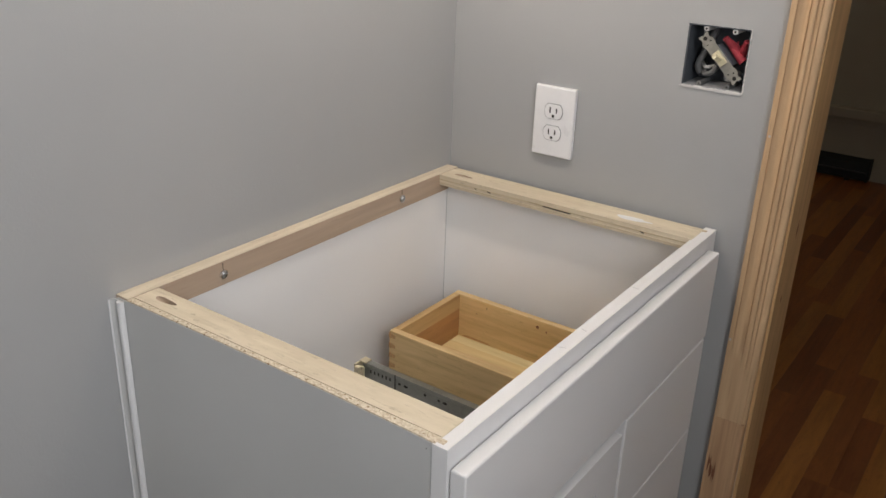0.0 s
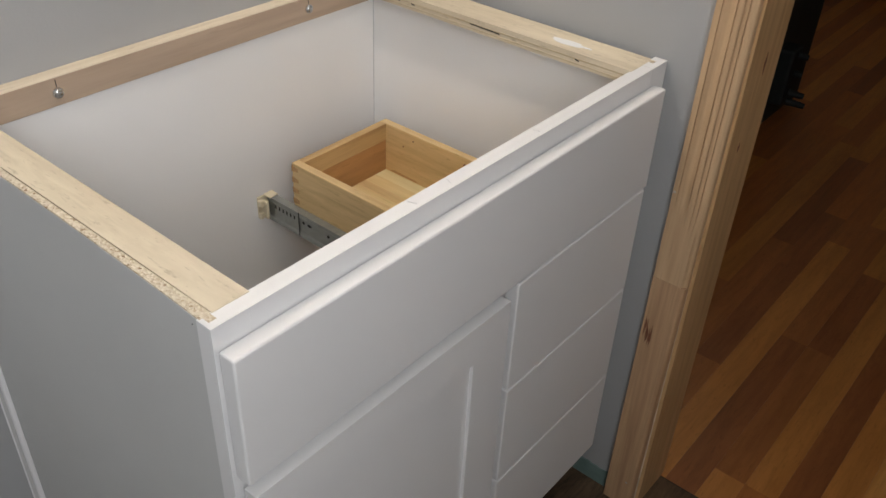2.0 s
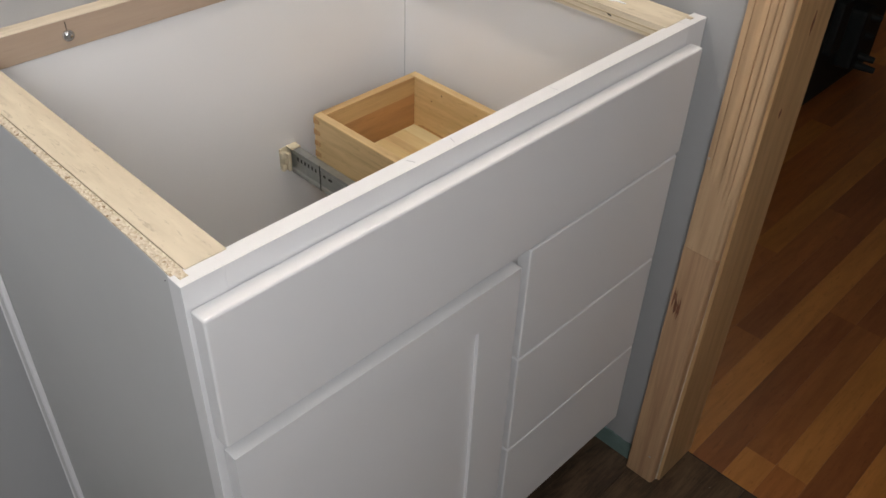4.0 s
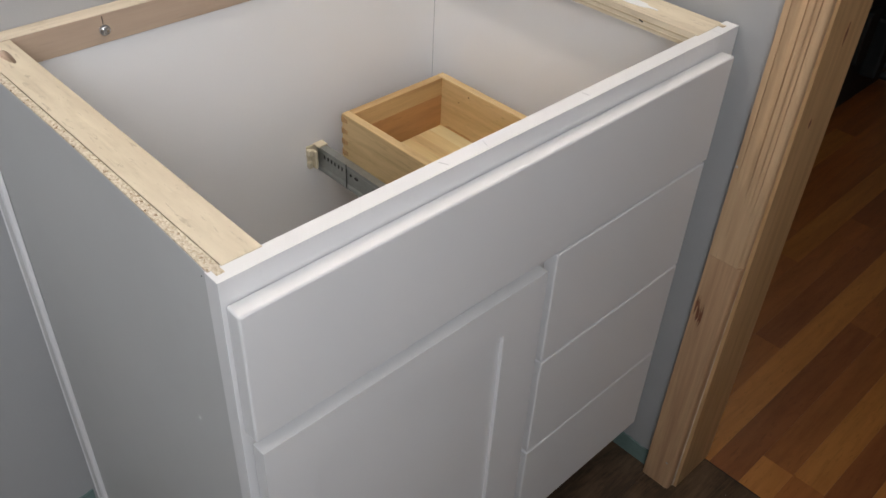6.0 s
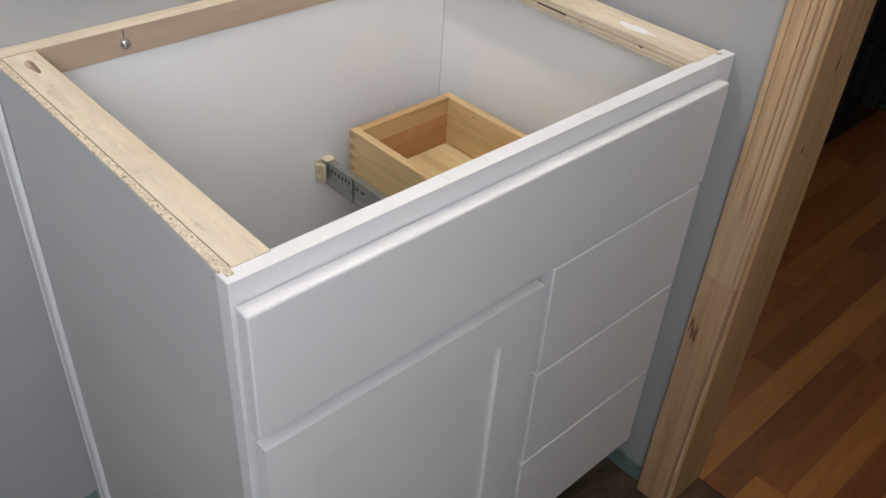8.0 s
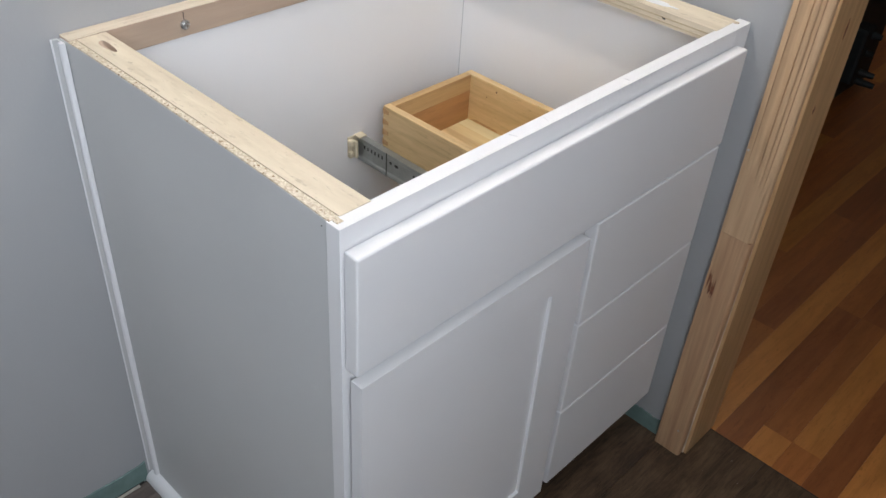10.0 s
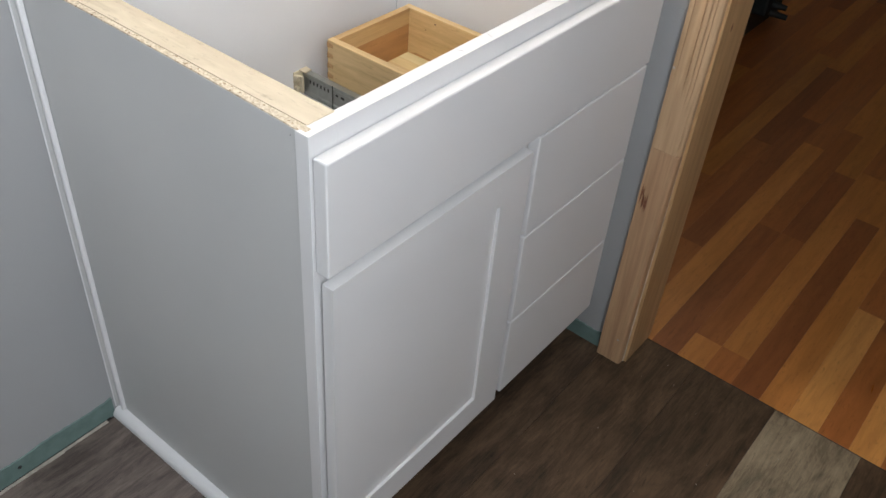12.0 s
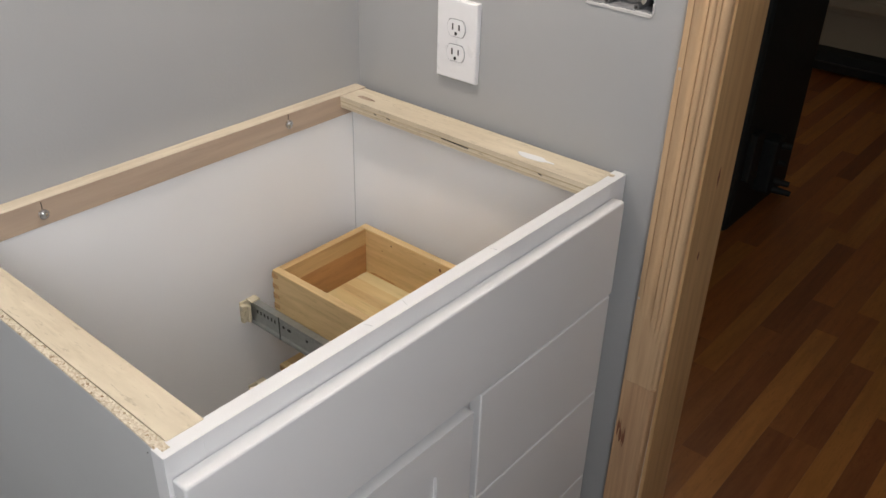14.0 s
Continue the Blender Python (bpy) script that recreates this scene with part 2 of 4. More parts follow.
def box(x0, x1, y0, y1, z0, z1, bevel=0.0, bm=None, seg=2):
    bm = bm or bmesh.new()
    m = pose((x0 + x1) / 2, (y0 + y1) / 2, (z0 + z1) / 2) @ Matrix.Diagonal((abs(x1 - x0), abs(y1 - y0), abs(z1 - z0), 1))
    made = bmesh.ops.create_cube(bm, size=1, matrix=m)["verts"]
    if bevel:
        edges = list({e for v in made for e in v.link_edges})
        bmesh.ops.bevel(bm, geom=edges, offset=bevel, segments=seg, affect="EDGES", profile=0.5, clamp_overlap=True)
    return bm


def rod(a, b, radius, sides=16, bm=None, radius2=None):
    bm = bm or bmesh.new()
    a, b = Vector(a), Vector(b)
    turn = (b - a).to_track_quat("Z", "Y").to_matrix().to_4x4()
    bmesh.ops.create_cone(bm, cap_ends=True, segments=sides, radius1=radius, radius2=radius if radius2 is None else radius2,
                          depth=(b - a).length, matrix=Matrix.Translation((a + b) / 2) @ turn)
    return bm


def prism(outline, axis, lo, hi, bm=None):
    """An outline of (u, v) pulled along an axis. x: (y, z); y: (x, z); z: (x, y)."""
    bm = bm or bmesh.new()
    def at(u, v, w):
        return {"x": (w, u, v), "y": (u, w, v), "z": (u, v, w)}[axis]
    ends = [[bm.verts.new(at(u, v, w)) for u, v in outline] for w in (lo, hi)]
    bm.faces.new(ends[0]), bm.faces.new(ends[1])
    for i in range(len(outline)):
        j = (i + 1) % len(outline)
        bm.faces.new((ends[0][i], ends[0][j], ends[1][j], ends[1][i]))
    return bm


def slab(u_cuts, v_cuts, lo, hi, axis, holes):
    """A wall with openings: cells between the cuts, but for the holes (i, j); axis is the wall's thin one."""
    bm, known = bmesh.new(), {}
    def vert(u, v, w):
        if (u, v, w) not in known:
            known[u, v, w] = bm.verts.new({"x": (w, u, v), "y": (u, w, v), "z": (u, v, w)}[axis])
        return known[u, v, w]
    cells = {(i, j) for i in range(len(u_cuts) - 1) for j in range(len(v_cuts) - 1)} - set(holes)
    for i, j in cells:
        a, b, c, d = u_cuts[i], u_cuts[i + 1], v_cuts[j], v_cuts[j + 1]
        for w in (lo, hi):
            bm.faces.new([vert(a, c, w), vert(b, c, w), vert(b, d, w), vert(a, d, w)])
        for near, (p, q) in (((i - 1, j), ((a, c), (a, d))), ((i + 1, j), ((b, c), (b, d))), ((i, j - 1), ((a, c), (b, c))), ((i, j + 1), ((a, d), (b, d)))):
            if near not in cells:
                bm.faces.new([vert(*p, lo), vert(*q, lo), vert(*q, hi), vert(*p, hi)])
    return bm


def structure(ob, label="", category=""):
    return tagged(ob, label, category, kind="structure")


# ---- the plan ----
TOP, FRONT, LEFT, RIGHT = 0.847, 0.533, -0.767, -0.003      # the cabinet's top, frame front, and ends
DOOR_L, DOOR_R, DOOR_H = 0.645, 1.405, 2.05                  # the opening between the jambs
ROOM_X, ROOM_Y, ROOM_H = 1.5, -2.1, 2.44
HALL_Y, SEAM, WALL_X = 3.42, 0.094, -0.006

# walls of the bathroom
structure(part("wall_west", slab([ROOM_Y, 0.115], [-0.02, ROOM_H], -0.12, WALL_X, "x", []), M_WALL), "grey painted drywall behind the vanity", "wall")
structure(part("wall_north", slab([WALL_X, 0.437, 0.536, DOOR_L - 0.024, DOOR_R + 0.018, ROOM_X], [-0.02, 1.073, 1.17, DOOR_H + 0.018, ROOM_H], 0.0, 0.115, "y",
               [(1, 1), (3, 0), (3, 1), (3, 2)]), M_WALL), "grey painted drywall with a doorway and a cut box hole", "wall")
structure(part("wall_south", slab([-0.12, ROOM_X + 0.12], [-0.02, ROOM_H], ROOM_Y - 0.12, ROOM_Y, "y", []), M_WALL), "grey painted wall", "wall")
structure(part("wall_east", slab([ROOM_Y, -1.83, -1.03, 0.0], [-0.02, 1.18, 2.18, ROOM_H], ROOM_X, ROOM_X + 0.12, "x", [(1, 1)]), M_WALL), "grey painted wall with a window", "wall")
structure(part("ceiling", box(-0.12, ROOM_X + 0.12, ROOM_Y - 0.12, 0.115, ROOM_H, ROOM_H + 0.1), M_CEIL), "white painted ceiling", "ceiling")
# the hall
structure(part("wall_hall_far", box(-2.0, 3.2, HALL_Y, HALL_Y + 0.1, -0.02, ROOM_H), M_FARWALL), "dim beige hall wall", "wall")
structure(part("wall_hall_west", box(-2.1, -2.0, 0.0, HALL_Y, -0.02, ROOM_H), M_FARWALL), "dim beige hall wall", "wall")
structure(part("wall_hall_east", box(3.2, 3.3, 0.0, HALL_Y, -0.02, ROOM_H), M_FARWALL), "dim beige hall wall", "wall")
structure(part("wall_hall_near_west", box(-2.0, -0.12, 0.0, 0.115, -0.02, ROOM_H), M_FARWALL), "dim beige hall wall", "wall")
structure(part("wall_hall_near_east", box(ROOM_X, 3.2, 0.0, 0.115, -0.02, ROOM_H), M_FARWALL), "dim beige hall wall", "wall")
structure(part("ceiling_hall", box(-2.1, 3.3, 0.117, HALL_Y + 0.1, ROOM_H, ROOM_H + 0.1), M_CEIL), "white hall ceiling", "ceiling")

# window behind the walker
win = structure(thing("window_1", (ROOM_X, -1.43, 1.18), "white framed window letting in daylight", "window"))
for y0, y1, z0, z1 in ((-1.83, -1.79, 1.18, 2.18), (-1.07, -1.03, 1.18, 2.18), (-1.79, -1.07, 1.18, 1.22), (-1.79, -1.07, 2.14, 2.18)):
    part("window_frame", box(ROOM_X + 0.015, ROOM_X + 0.04, y0, y1, z0, z1, 0.004), M_TRIM, win)


# bare board strip at the foot of the walls, with a ragged paint edge, and a pale gap at the floor
def bare_strip(name, axis, lo, hi, seed, height):
    rng, bm = random.Random(seed), bmesh.new()
    steps = int((hi - lo) / 0.006)
    rows, drift, base = [], 0.0, WALL_X if axis == "x" else 0.0
    for k in range(steps + 1):
        w = lo + (hi - lo) * k / steps
        drift = 0.86 * drift + rng.uniform(-1, 1) * 0.0016
        top = height + drift + rng.uniform(-1, 1) * 0.0007
        at = (lambda d, z: (d, w, z)) if axis == "x" else (lambda d, z: (w, -d, z))
        rows.append([bm.verts.new(at(base, 0.0)), bm.verts.new(at(base + 0.0022, 0.0)), bm.verts.new(at(base + 0.0022, top - 0.001)), bm.verts.new(at(base, top))])
    for a, b in zip(rows, rows[1:]):
        for i in range(3):
            bm.faces.new((a[i], a[i + 1], b[i + 1], b[i]))
    return structure(part(name, bm, M_GREEN), "bare green moisture-resistant board above the floor", "drywall strip")


bare_strip("bare_board_west", "x", ROOM_Y, -0.78, 3, 0.046)
bare_strip("bare_board_north", "y", 0.03, 0.583, 4, 0.036)
bm = bmesh.new()
rng = random.Random(8)
for k in range(43):
    y1 = -0.80 - k * 0.03
    box(WALL_X + 0.0044, WALL_X + 0.0095 + rng.uniform(-0.0008, 0.0012), y1 - 0.0302, y1, 0.0, 0.0018 + rng.uniform(0, 0.0008), bm=bm)
structure(part("floor_gap", box(WALL_X + 0.0022, WALL_X + 0.0042, ROOM_Y, -0.79, 0.0002, 0.0022), M_DARKHOLE), "dark gap at the foot of the wall", "trim")
structure(part("floor_edge_caulk", bm, M_CAULK), "pale filler line where wall meets floor", "trim")
nail = part("screw_dimple", rod((WALL_X + 0.002, -0.965, 0.026), (WALL_X + 0.0034, -0.965, 0.026), 0.0032, 12), M_DARKHOLE)
structure(nail, "dark fastener head in the bare board", "fastener")


# ---- door lining and casing ----
def casing_profile():
    """Plan outline of the moulded casing: flat fillet, quirk, cove, quirk, bead, thin inner edge."""
    pts = [(0.583, -0.0005), (0.583, -0.0155), (0.5842, -0.0170), (0.5918, -0.0172), (0.5921, -0.0148), (0.5929, -0.0148), (0.5934, -0.0168)]
    for k in range(11):
        u = k / 10
        pts.append((0.5945 + 0.0150 * u, -0.0170 + 0.0050 * math.sin(math.pi * (0.06 + 0.80 * u))))
    pts += [(0.6102, -0.0156), (0.6106, -0.0138), (0.6114, -0.0138), (0.6119, -0.0160)]
    for k in range(7):
        a = math.pi * k / 6
        pts.append((0.6160 - 0.0037 * math.cos(a), -0.0160 - 0.0020 * math.sin(a)))
    pts += [(0.6203, -0.0138), (0.6211, -0.0138), (0.6219, -0.0150), (0.6258, -0.0150), (0.6263, -0.0128)]
    for k in range(6):
        a = math.pi / 2 * k / 5
        pts.append((0.6275 + 0.0095 * math.sin(a), -0.0140 + 0.0058 * (1 - math.cos(a))))
    pts += [(0.637, -0.0005)]
    return pts


casing = structure(thing("door_casing", (0.61, 0.0, 0.0), "unfinished finger-jointed pine door casing, moulded above and plain below", "door casing"))


def stopped_moulding(z0, z1):
    """The moulded profile, run out to a plain flat face near its foot, a little further down towards the door."""
    pts, bm, rows = casing_profile(), bmesh.new(), []
    levels = [z0] + [0.545 + 0.008 * k for k in range(22)] + [z1]
    for z in levels:
        ring = []
        for x, y in pts:
            flat = -0.0173 if 0.5845 <= x <= 0.633 else y
            start = 0.645 - 1.1 * (x - 0.583)
            u = max(0.0, min(1.0, (z - start) / 0.05))
            u = u * u * (3 - 2 * u)
            ring.append(bm.verts.new((x, flat + (y - flat) * u, z)))
        rows.append(ring)
    for lower, upper in zip(rows, rows[1:]):
        for i in range(len(pts)):
            j = (i + 1) % len(pts)
            bm.faces.new((lower[i], lower[j], upper[j], upper[i]))
    bm.faces.new(rows[0]), bm.faces.new(rows[-1])
    return bm


part("moulded_length", stopped_moulding(0.515, DOOR_H + 0.05), M_PINE, casing, "moulded pine with quirks and a cove, running out flat below")


def plain_length(z0, z1, material, name):
    pts = [(0.583, -0.0005), (0.583, -0.0158), (0.5845, -0.0173), (0.632, -0.0173), (0.6352, -0.0162), (0.637, -0.0132), (0.637, -0.0005)]
    return part(name, prism(pts, "z", z0, z1), material, casing)


plain_length(0.0, 0.5146, M_PINE2, "plain_length")
bm, rng = bmesh.new(), random.Random(5)
for k in range(8):
    x, z = 0.5885 + k * 0.0019 + rng.uniform(-0.0006, 0.0006), 0.408 + rng.uniform(-0.012, 0.016)
    h, t = rng.uniform(0.010, 0.024), rng.uniform(0.0009, 0.0016)
    prism([(x - t * 0.4, z - h), (x + t, z - h * 0.4), (x + t * 0.9, z + h * 0.4), (x, z + h), (x - t * 0.7, z + h * 0.2)], "y", -0.0176, -0.0172, bm)
part("resin_streak", bm, M_KNOT, casing, "dark resin streaks round a knot")
bm = bmesh.new()
for x, z in ((0.622, 0.062), (0.5865, 0.668), (0.588, 1.02)):
    rod((x, -0.0168, z), (x, -0.0178, z), 0.0022, 10, bm)
part("filled_nail_hole", bm, M_CAULK, casing, "pale filled nail holes")

jamb = structure(thing("door_jamb", (DOOR_L, 0.05, 0.0), "unfinished pine door jamb", "door jamb"))
part("jamb_board", box(DOOR_L - 0.018, DOOR_L, -0.001, 0.105, 0.0, DOOR_H + 0.018, 0.0012), M_JAMB, jamb)
part("caulk_bead", prism([(0.6371, -0.0011), (0.6374, -0.0024), (0.6386, -0.0022), (0.6395, -0.0012)], "z", 0.0, 0.60), M_BEAD, jamb, "smeared white caulk bead")
bm = bmesh.new()
for y, z, h in ((0.052, 0.86, 0.016), (0.035, 0.74, 0.007)):
    prism([(y, z - h), (y + 0.0035, z), (y + 0.001, z + h), (y - 0.003, z)], "x", DOOR_L - 0.0004, DOOR_L + 0.0005, bm)
part("knot", bm, M_KNOT, jamb, "small dark knots")

# the casing stands a little out of plumb
for piece in casing.children:
    for v in piece.data.vertices:
        v.co.x += 0.0045 * v.co.z
far = structure(thing("door_jamb_far", (DOOR_R, 0.05, 0.0), "unfinished pine door jamb and head", "door jamb"))
part("jamb_board", box(DOOR_R, DOOR_R + 0.018, -0.001, 0.105, 0.0, DOOR_H + 0.018, 0.0012), M_JAMB, far)
part("head_board", box(DOOR_L, DOOR_R, -0.001, 0.105, DOOR_H, DOOR_H + 0.018, 0.0012), M_PINE2, far)
part("casing_board", box(DOOR_R + 0.008, DOOR_R + 0.064, -0.017, -0.0005, 0.0, DOOR_H + 0.01, 0.002), M_PINE2, far)
part("head_casing", box(0.640, DOOR_R + 0.064, -0.017, -0.0005, DOOR_H + 0.011, DOOR_H + 0.067, 0.002), M_PINE2, far)


# ---- the vanity cabinet ----
van = thing("vanity_cabinet", (0.27, -0.385, 0.0), "white bathroom vanity without a countertop, open at the top, grey sides", "vanity")
XS = [0.0, 0.0195] + [0.06 * k for k in range(1, 8)] + [0.45, 0.49, 0.5165]


def bowed(bm):
    """The thin side has bowed in a little at its free top edge."""
    for v in bm.verts:
        u = max(0.0, min(1.0, v.co.x / 0.5165))
        high = max(0.0, v.co.z / TOP) ** 2
        v.co.y += 0.0042 * high * math.sin(math.pi * u ** 0.8) ** 0.7 if v.co.y < LEFT + 0.008 else 0.0
    return bm


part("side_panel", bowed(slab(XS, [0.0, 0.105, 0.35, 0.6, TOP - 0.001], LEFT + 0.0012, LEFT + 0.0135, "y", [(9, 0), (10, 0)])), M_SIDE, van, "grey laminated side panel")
part("side_panel_edge", bowed(slab(XS[1:-1] + [0.5164], [TOP - 0.0008, TOP + 0.0008], LEFT + 0.0016, LEFT + 0.0132, "y", [])), M_CHIP, van, "raw particle board edge")
part("side_panel", slab([0.0, 0.45, 0.5165], [0.0, 0.105, TOP - 0.022], -0.042, -0.030, "y", [(1, 0)]), M_INNER, van, "white inner face of the far side")
part("side_panel_edge", box(0.0195, 0.5165, -0.0260, -0.0125, TOP - 0.020, TOP - 0.0004, 0.0003), M_BIRCH_X, van, "pale raw edge")
part("back_panel", box(0.004, 0.0165, LEFT + 0.0135, -0.042, 0.10, TOP - 0.01), M_INNER, van, "white back panel")
part("corner_seam", box(0.0165, 0.0174, -0.0429, -0.0420, 0.118, TOP - 0.02), M_SEAM, van, "dark open seam in the back corner")
part("bottom_panel", box(0.009, 0.5165, LEFT + 0.0135, -0.042, 0.105, 0.118), M_INNER, van)
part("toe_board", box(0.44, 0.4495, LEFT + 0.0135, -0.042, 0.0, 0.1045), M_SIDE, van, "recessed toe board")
rail = part("back_rail", box(WALL_X + 0.001, 0.0195, LEFT + 0.004, -0.012, TOP - 0.035, TOP + 0.0012, 0.0006), M_RAIL, van, "wooden hanging rail screwed to the wall")
part("rail_edge", box(WALL_X + 0.0013, 0.0192, LEFT + 0.0042, -0.0122, TOP + 0.0013, TOP + 0.0022), M_BIRCH_Y, rail, "pale top edge of the rail")


def stretcher(y0, y1, wall_side):
    """Flat plywood stretcher with an oval pocket-screw slot sunk into it near the back."""
    xs, mid = [0.0197, 0.036, 0.080, 0.5165], (y0 + y1) / 2
    ys = [y0, mid - 0.009, mid + 0.009, y1]
    bm = slab(xs, ys, TOP - 0.019, TOP + 0.0008, "z", [(1, 1)])
    count = 32
    rim, top, low = [], [], []
    for k in range(count):
        a = 2 * math.pi * k / count
        c, d = math.cos(a), math.sin(a)
        f = 1 / max(abs(c), abs(d))
        wob = 1 + 0.10 * math.sin(3 * a + 1 + wall_side)
        rim.append(bm.verts.new((0.058 + 0.022 * c * f, mid + 0.009 * d * f, TOP + 0.0008)))
        top.append(bm.verts.new((0.058 + 0.020 * c * wob, mid + 0.0053 * d * wob, TOP + 0.0008)))
        low.append(bm.verts.new((0.061 + 0.016 * c * wob, mid + 0.0050 * d * wob, TOP - 0.009 - 0.004 * c)))
    for k in range(count):
        m = (k + 1) % count
        bm.faces.new((rim[k], rim[m], top[m], top[k]))
        bm.faces.new((top[k], top[m], low[m], low[k])).material_index = 1
    bm.faces.new(low).material_index = 1
    return part("top_stretcher", bm, (M_BIRCH_X, M_RAIL), van, "pale plywood corner stretcher")


near = stretcher(LEFT + 0.0145, -0.714, 0)
offs = stretcher(-0.0725, -0.0265, 1)
# plies of the far stretcher's edge, with core gaps
bm = bmesh.new()
for dz in (0.0065, 0.0135):
    box(0.021, 0.516, -0.0731, -0.0724, TOP - dz - 0.0022, TOP - dz, bm=bm)
part("ply_line", bm, M_PLY, offs, "darker ply lines")
for x, w in ((0.10, 0.004), (0.128, 0.007), (0.245, 0.055), (0.43, 0.006)):
    bm = prism([(x, TOP - 0.0075), (x + w, TOP - 0.0085), (x + w, TOP - 0.0105), (x, TOP - 0.0092)], "y", -0.0735, -0.0722)
    part("core_gap", bm, M_DARKHOLE, offs, "dark gap in the ply core")
bm, rng = bmesh.new(), random.Random(2)
pts = []
for k in range(22):
    a = 2 * math.pi * k / 22
    r = 1 + rng.uniform(-0.22, 0.22)
    pts.append((0.405 + 0.030 * r * math.cos(a), -0.050 + 0.0075 * r * math.sin(a)))
prism(pts, "z", TOP + 0.0005, TOP + 0.0014, bm)
part("paint_smear", bm, M_TRIM, offs, "white paint smear")


def wall_screw(y, z):
    sc = part("wall_screw", rod((0.018, y, z), (0.0222, y, z), 0.0068, 24), M_SCREW, van, "pan-head screw with a washer")
    bm = bmesh.new()
    bmesh.ops.create_uvsphere(bm, u_segments=20, v_segments=10, radius=0.0055, matrix=pose(0.0222, y, z) @ Matrix.Diagonal((0.55, 1, 1, 1)))
    part("screw_head", bm, M_SCREW, sc, smooth=True)
    part("pencil_mark", box(0.0194, 0.0198, y - 0.0006, y + 0.0006, z + 0.0075, z + 0.017), M_DARKHOLE, sc, "pencil mark")


wall_screw(-0.604, 0.829)
wall_screw(-0.188, 0.831)

# face frame
ST = 0.040
FF = (FRONT - 0.019, FRONT)
part("frame_stile", box(*FF, LEFT, LEFT + ST, 0.105, TOP, 0.0003), M_WHITE, van)
part("frame_stile", box(*FF, RIGHT - ST, RIGHT, 0.105, TOP, 0.0003), M_WHITE, van)
part("frame_stile", box(FF[0], FF[1] - 0.0003, -0.380, -0.330, 0.145, 0.645, 0.001), M_WHITE, van)
part("frame_rail", box(FF[0], FF[1] - 0.0002, LEFT + ST, RIGHT - ST, TOP - 0.045, TOP - 0.0002, 0.0002), M_WHITE, van)
part("frame_rail", box(FF[0], FF[1] - 0.0004, LEFT + ST, RIGHT - ST, 0.645, 0.695, 0.0012), M_WHITE, van)
part("frame_rail", box(FF[0], FF[1] - 0.0004, LEFT + ST, RIGHT - ST, 0.105, 0.145, 0.0012), M_WHITE, van)
for y0, y1, z in ((-0.330, RIGHT - ST, 0.483), (-0.330, RIGHT - ST, 0.300)):
    part("frame_rail", box(FF[0], FF[1] - 0.0004, y0, y1, z, z + 0.02, 0.001), M_WHITE, van)
for y, lean in ((-0.515, 0.004), (-0.455, -0.003), (-0.30, 0.002)):
    part("pencil_mark", prism([(FF[0] + 0.004, y), (FF[0] + 0.004, y + 0.0005), (FF[0] + 0.013, y + lean + 0.0005), (FF[0] + 0.013, y + lean)], "z", TOP - 0.0004, TOP + 0.0001), M_PENCIL, van, "faint pencil mark")
# the notch where the panel edge laps into the stile
part("panel_tongue", box(0.5165, 0.5245, LEFT + 0.005, LEFT + 0.0125, TOP - 0.001, TOP + 0.0006), M_CHIP, van, "chipboard tongue let into the frame")
part("panel_tongue", box(0.5135, 0.5235, -0.026, -0.018, TOP - 0.001, TOP + 0.0006), M_CHIP, van, "chipboard tongue let into the frame")

OV = (FRONT + 0.0014, FRONT + 0.0210)


def front_slab(name, y0, y1, z0, z1, label):
    return part(name, box(*OV, y0, y1, z0, z1, 0.0024, seg=3), M_WHITE, van, label)


front_slab("false_drawer_front", -0.764, -0.036, 0.670, 0.823, "white painted slab front")
DR = ((0.4885, 0.6672), (0.3055, 0.4862), (0.130, 0.3032))
for z0, z1 in DR:
    front_slab("drawer_front", -0.348, -0.040, z0, z1, "white painted slab drawer front")

# shaker door: one mitred frame round a recessed panel
def door_frame():
    bm = slab([-0.7605, -0.7025, -0.4335, -0.366], [0.130, 0.187, 0.595, 0.654], OV[0] + 0.0052, OV[1] + 0.0026, "x", [(1, 1)])
    sharp = [e for e in bm.edges if len(e.link_faces) == 2 and e.calc_face_angle(0) > 1.0]
    bmesh.ops.bevel(bm, geom=sharp, offset=0.0028, segments=3, affect="EDGES", profile=0.5)
    return bm


door = part("cabinet_door", door_frame(), M_WHITE, van, "white recessed-panel door")
part("door_panel", box(OV[0] + 0.0058, OV[1] - 0.0026, -0.7055, -0.431, 0.1845, 0.5975), M_WHITE, door)
part("bumper", rod((FRONT, -0.372, 0.6715), (FRONT + 0.0012, -0.372, 0.6715), 0.0018, 10), M_DARKHOLE, van, "tiny dark bumper mark")
part("fixing_hole", rod((0.506, LEFT + 0.0010, 0.837), (0.506, LEFT + 0.0030, 0.837), 0.0006, 10), M_DARKHOLE, van, "small dark nail hole")


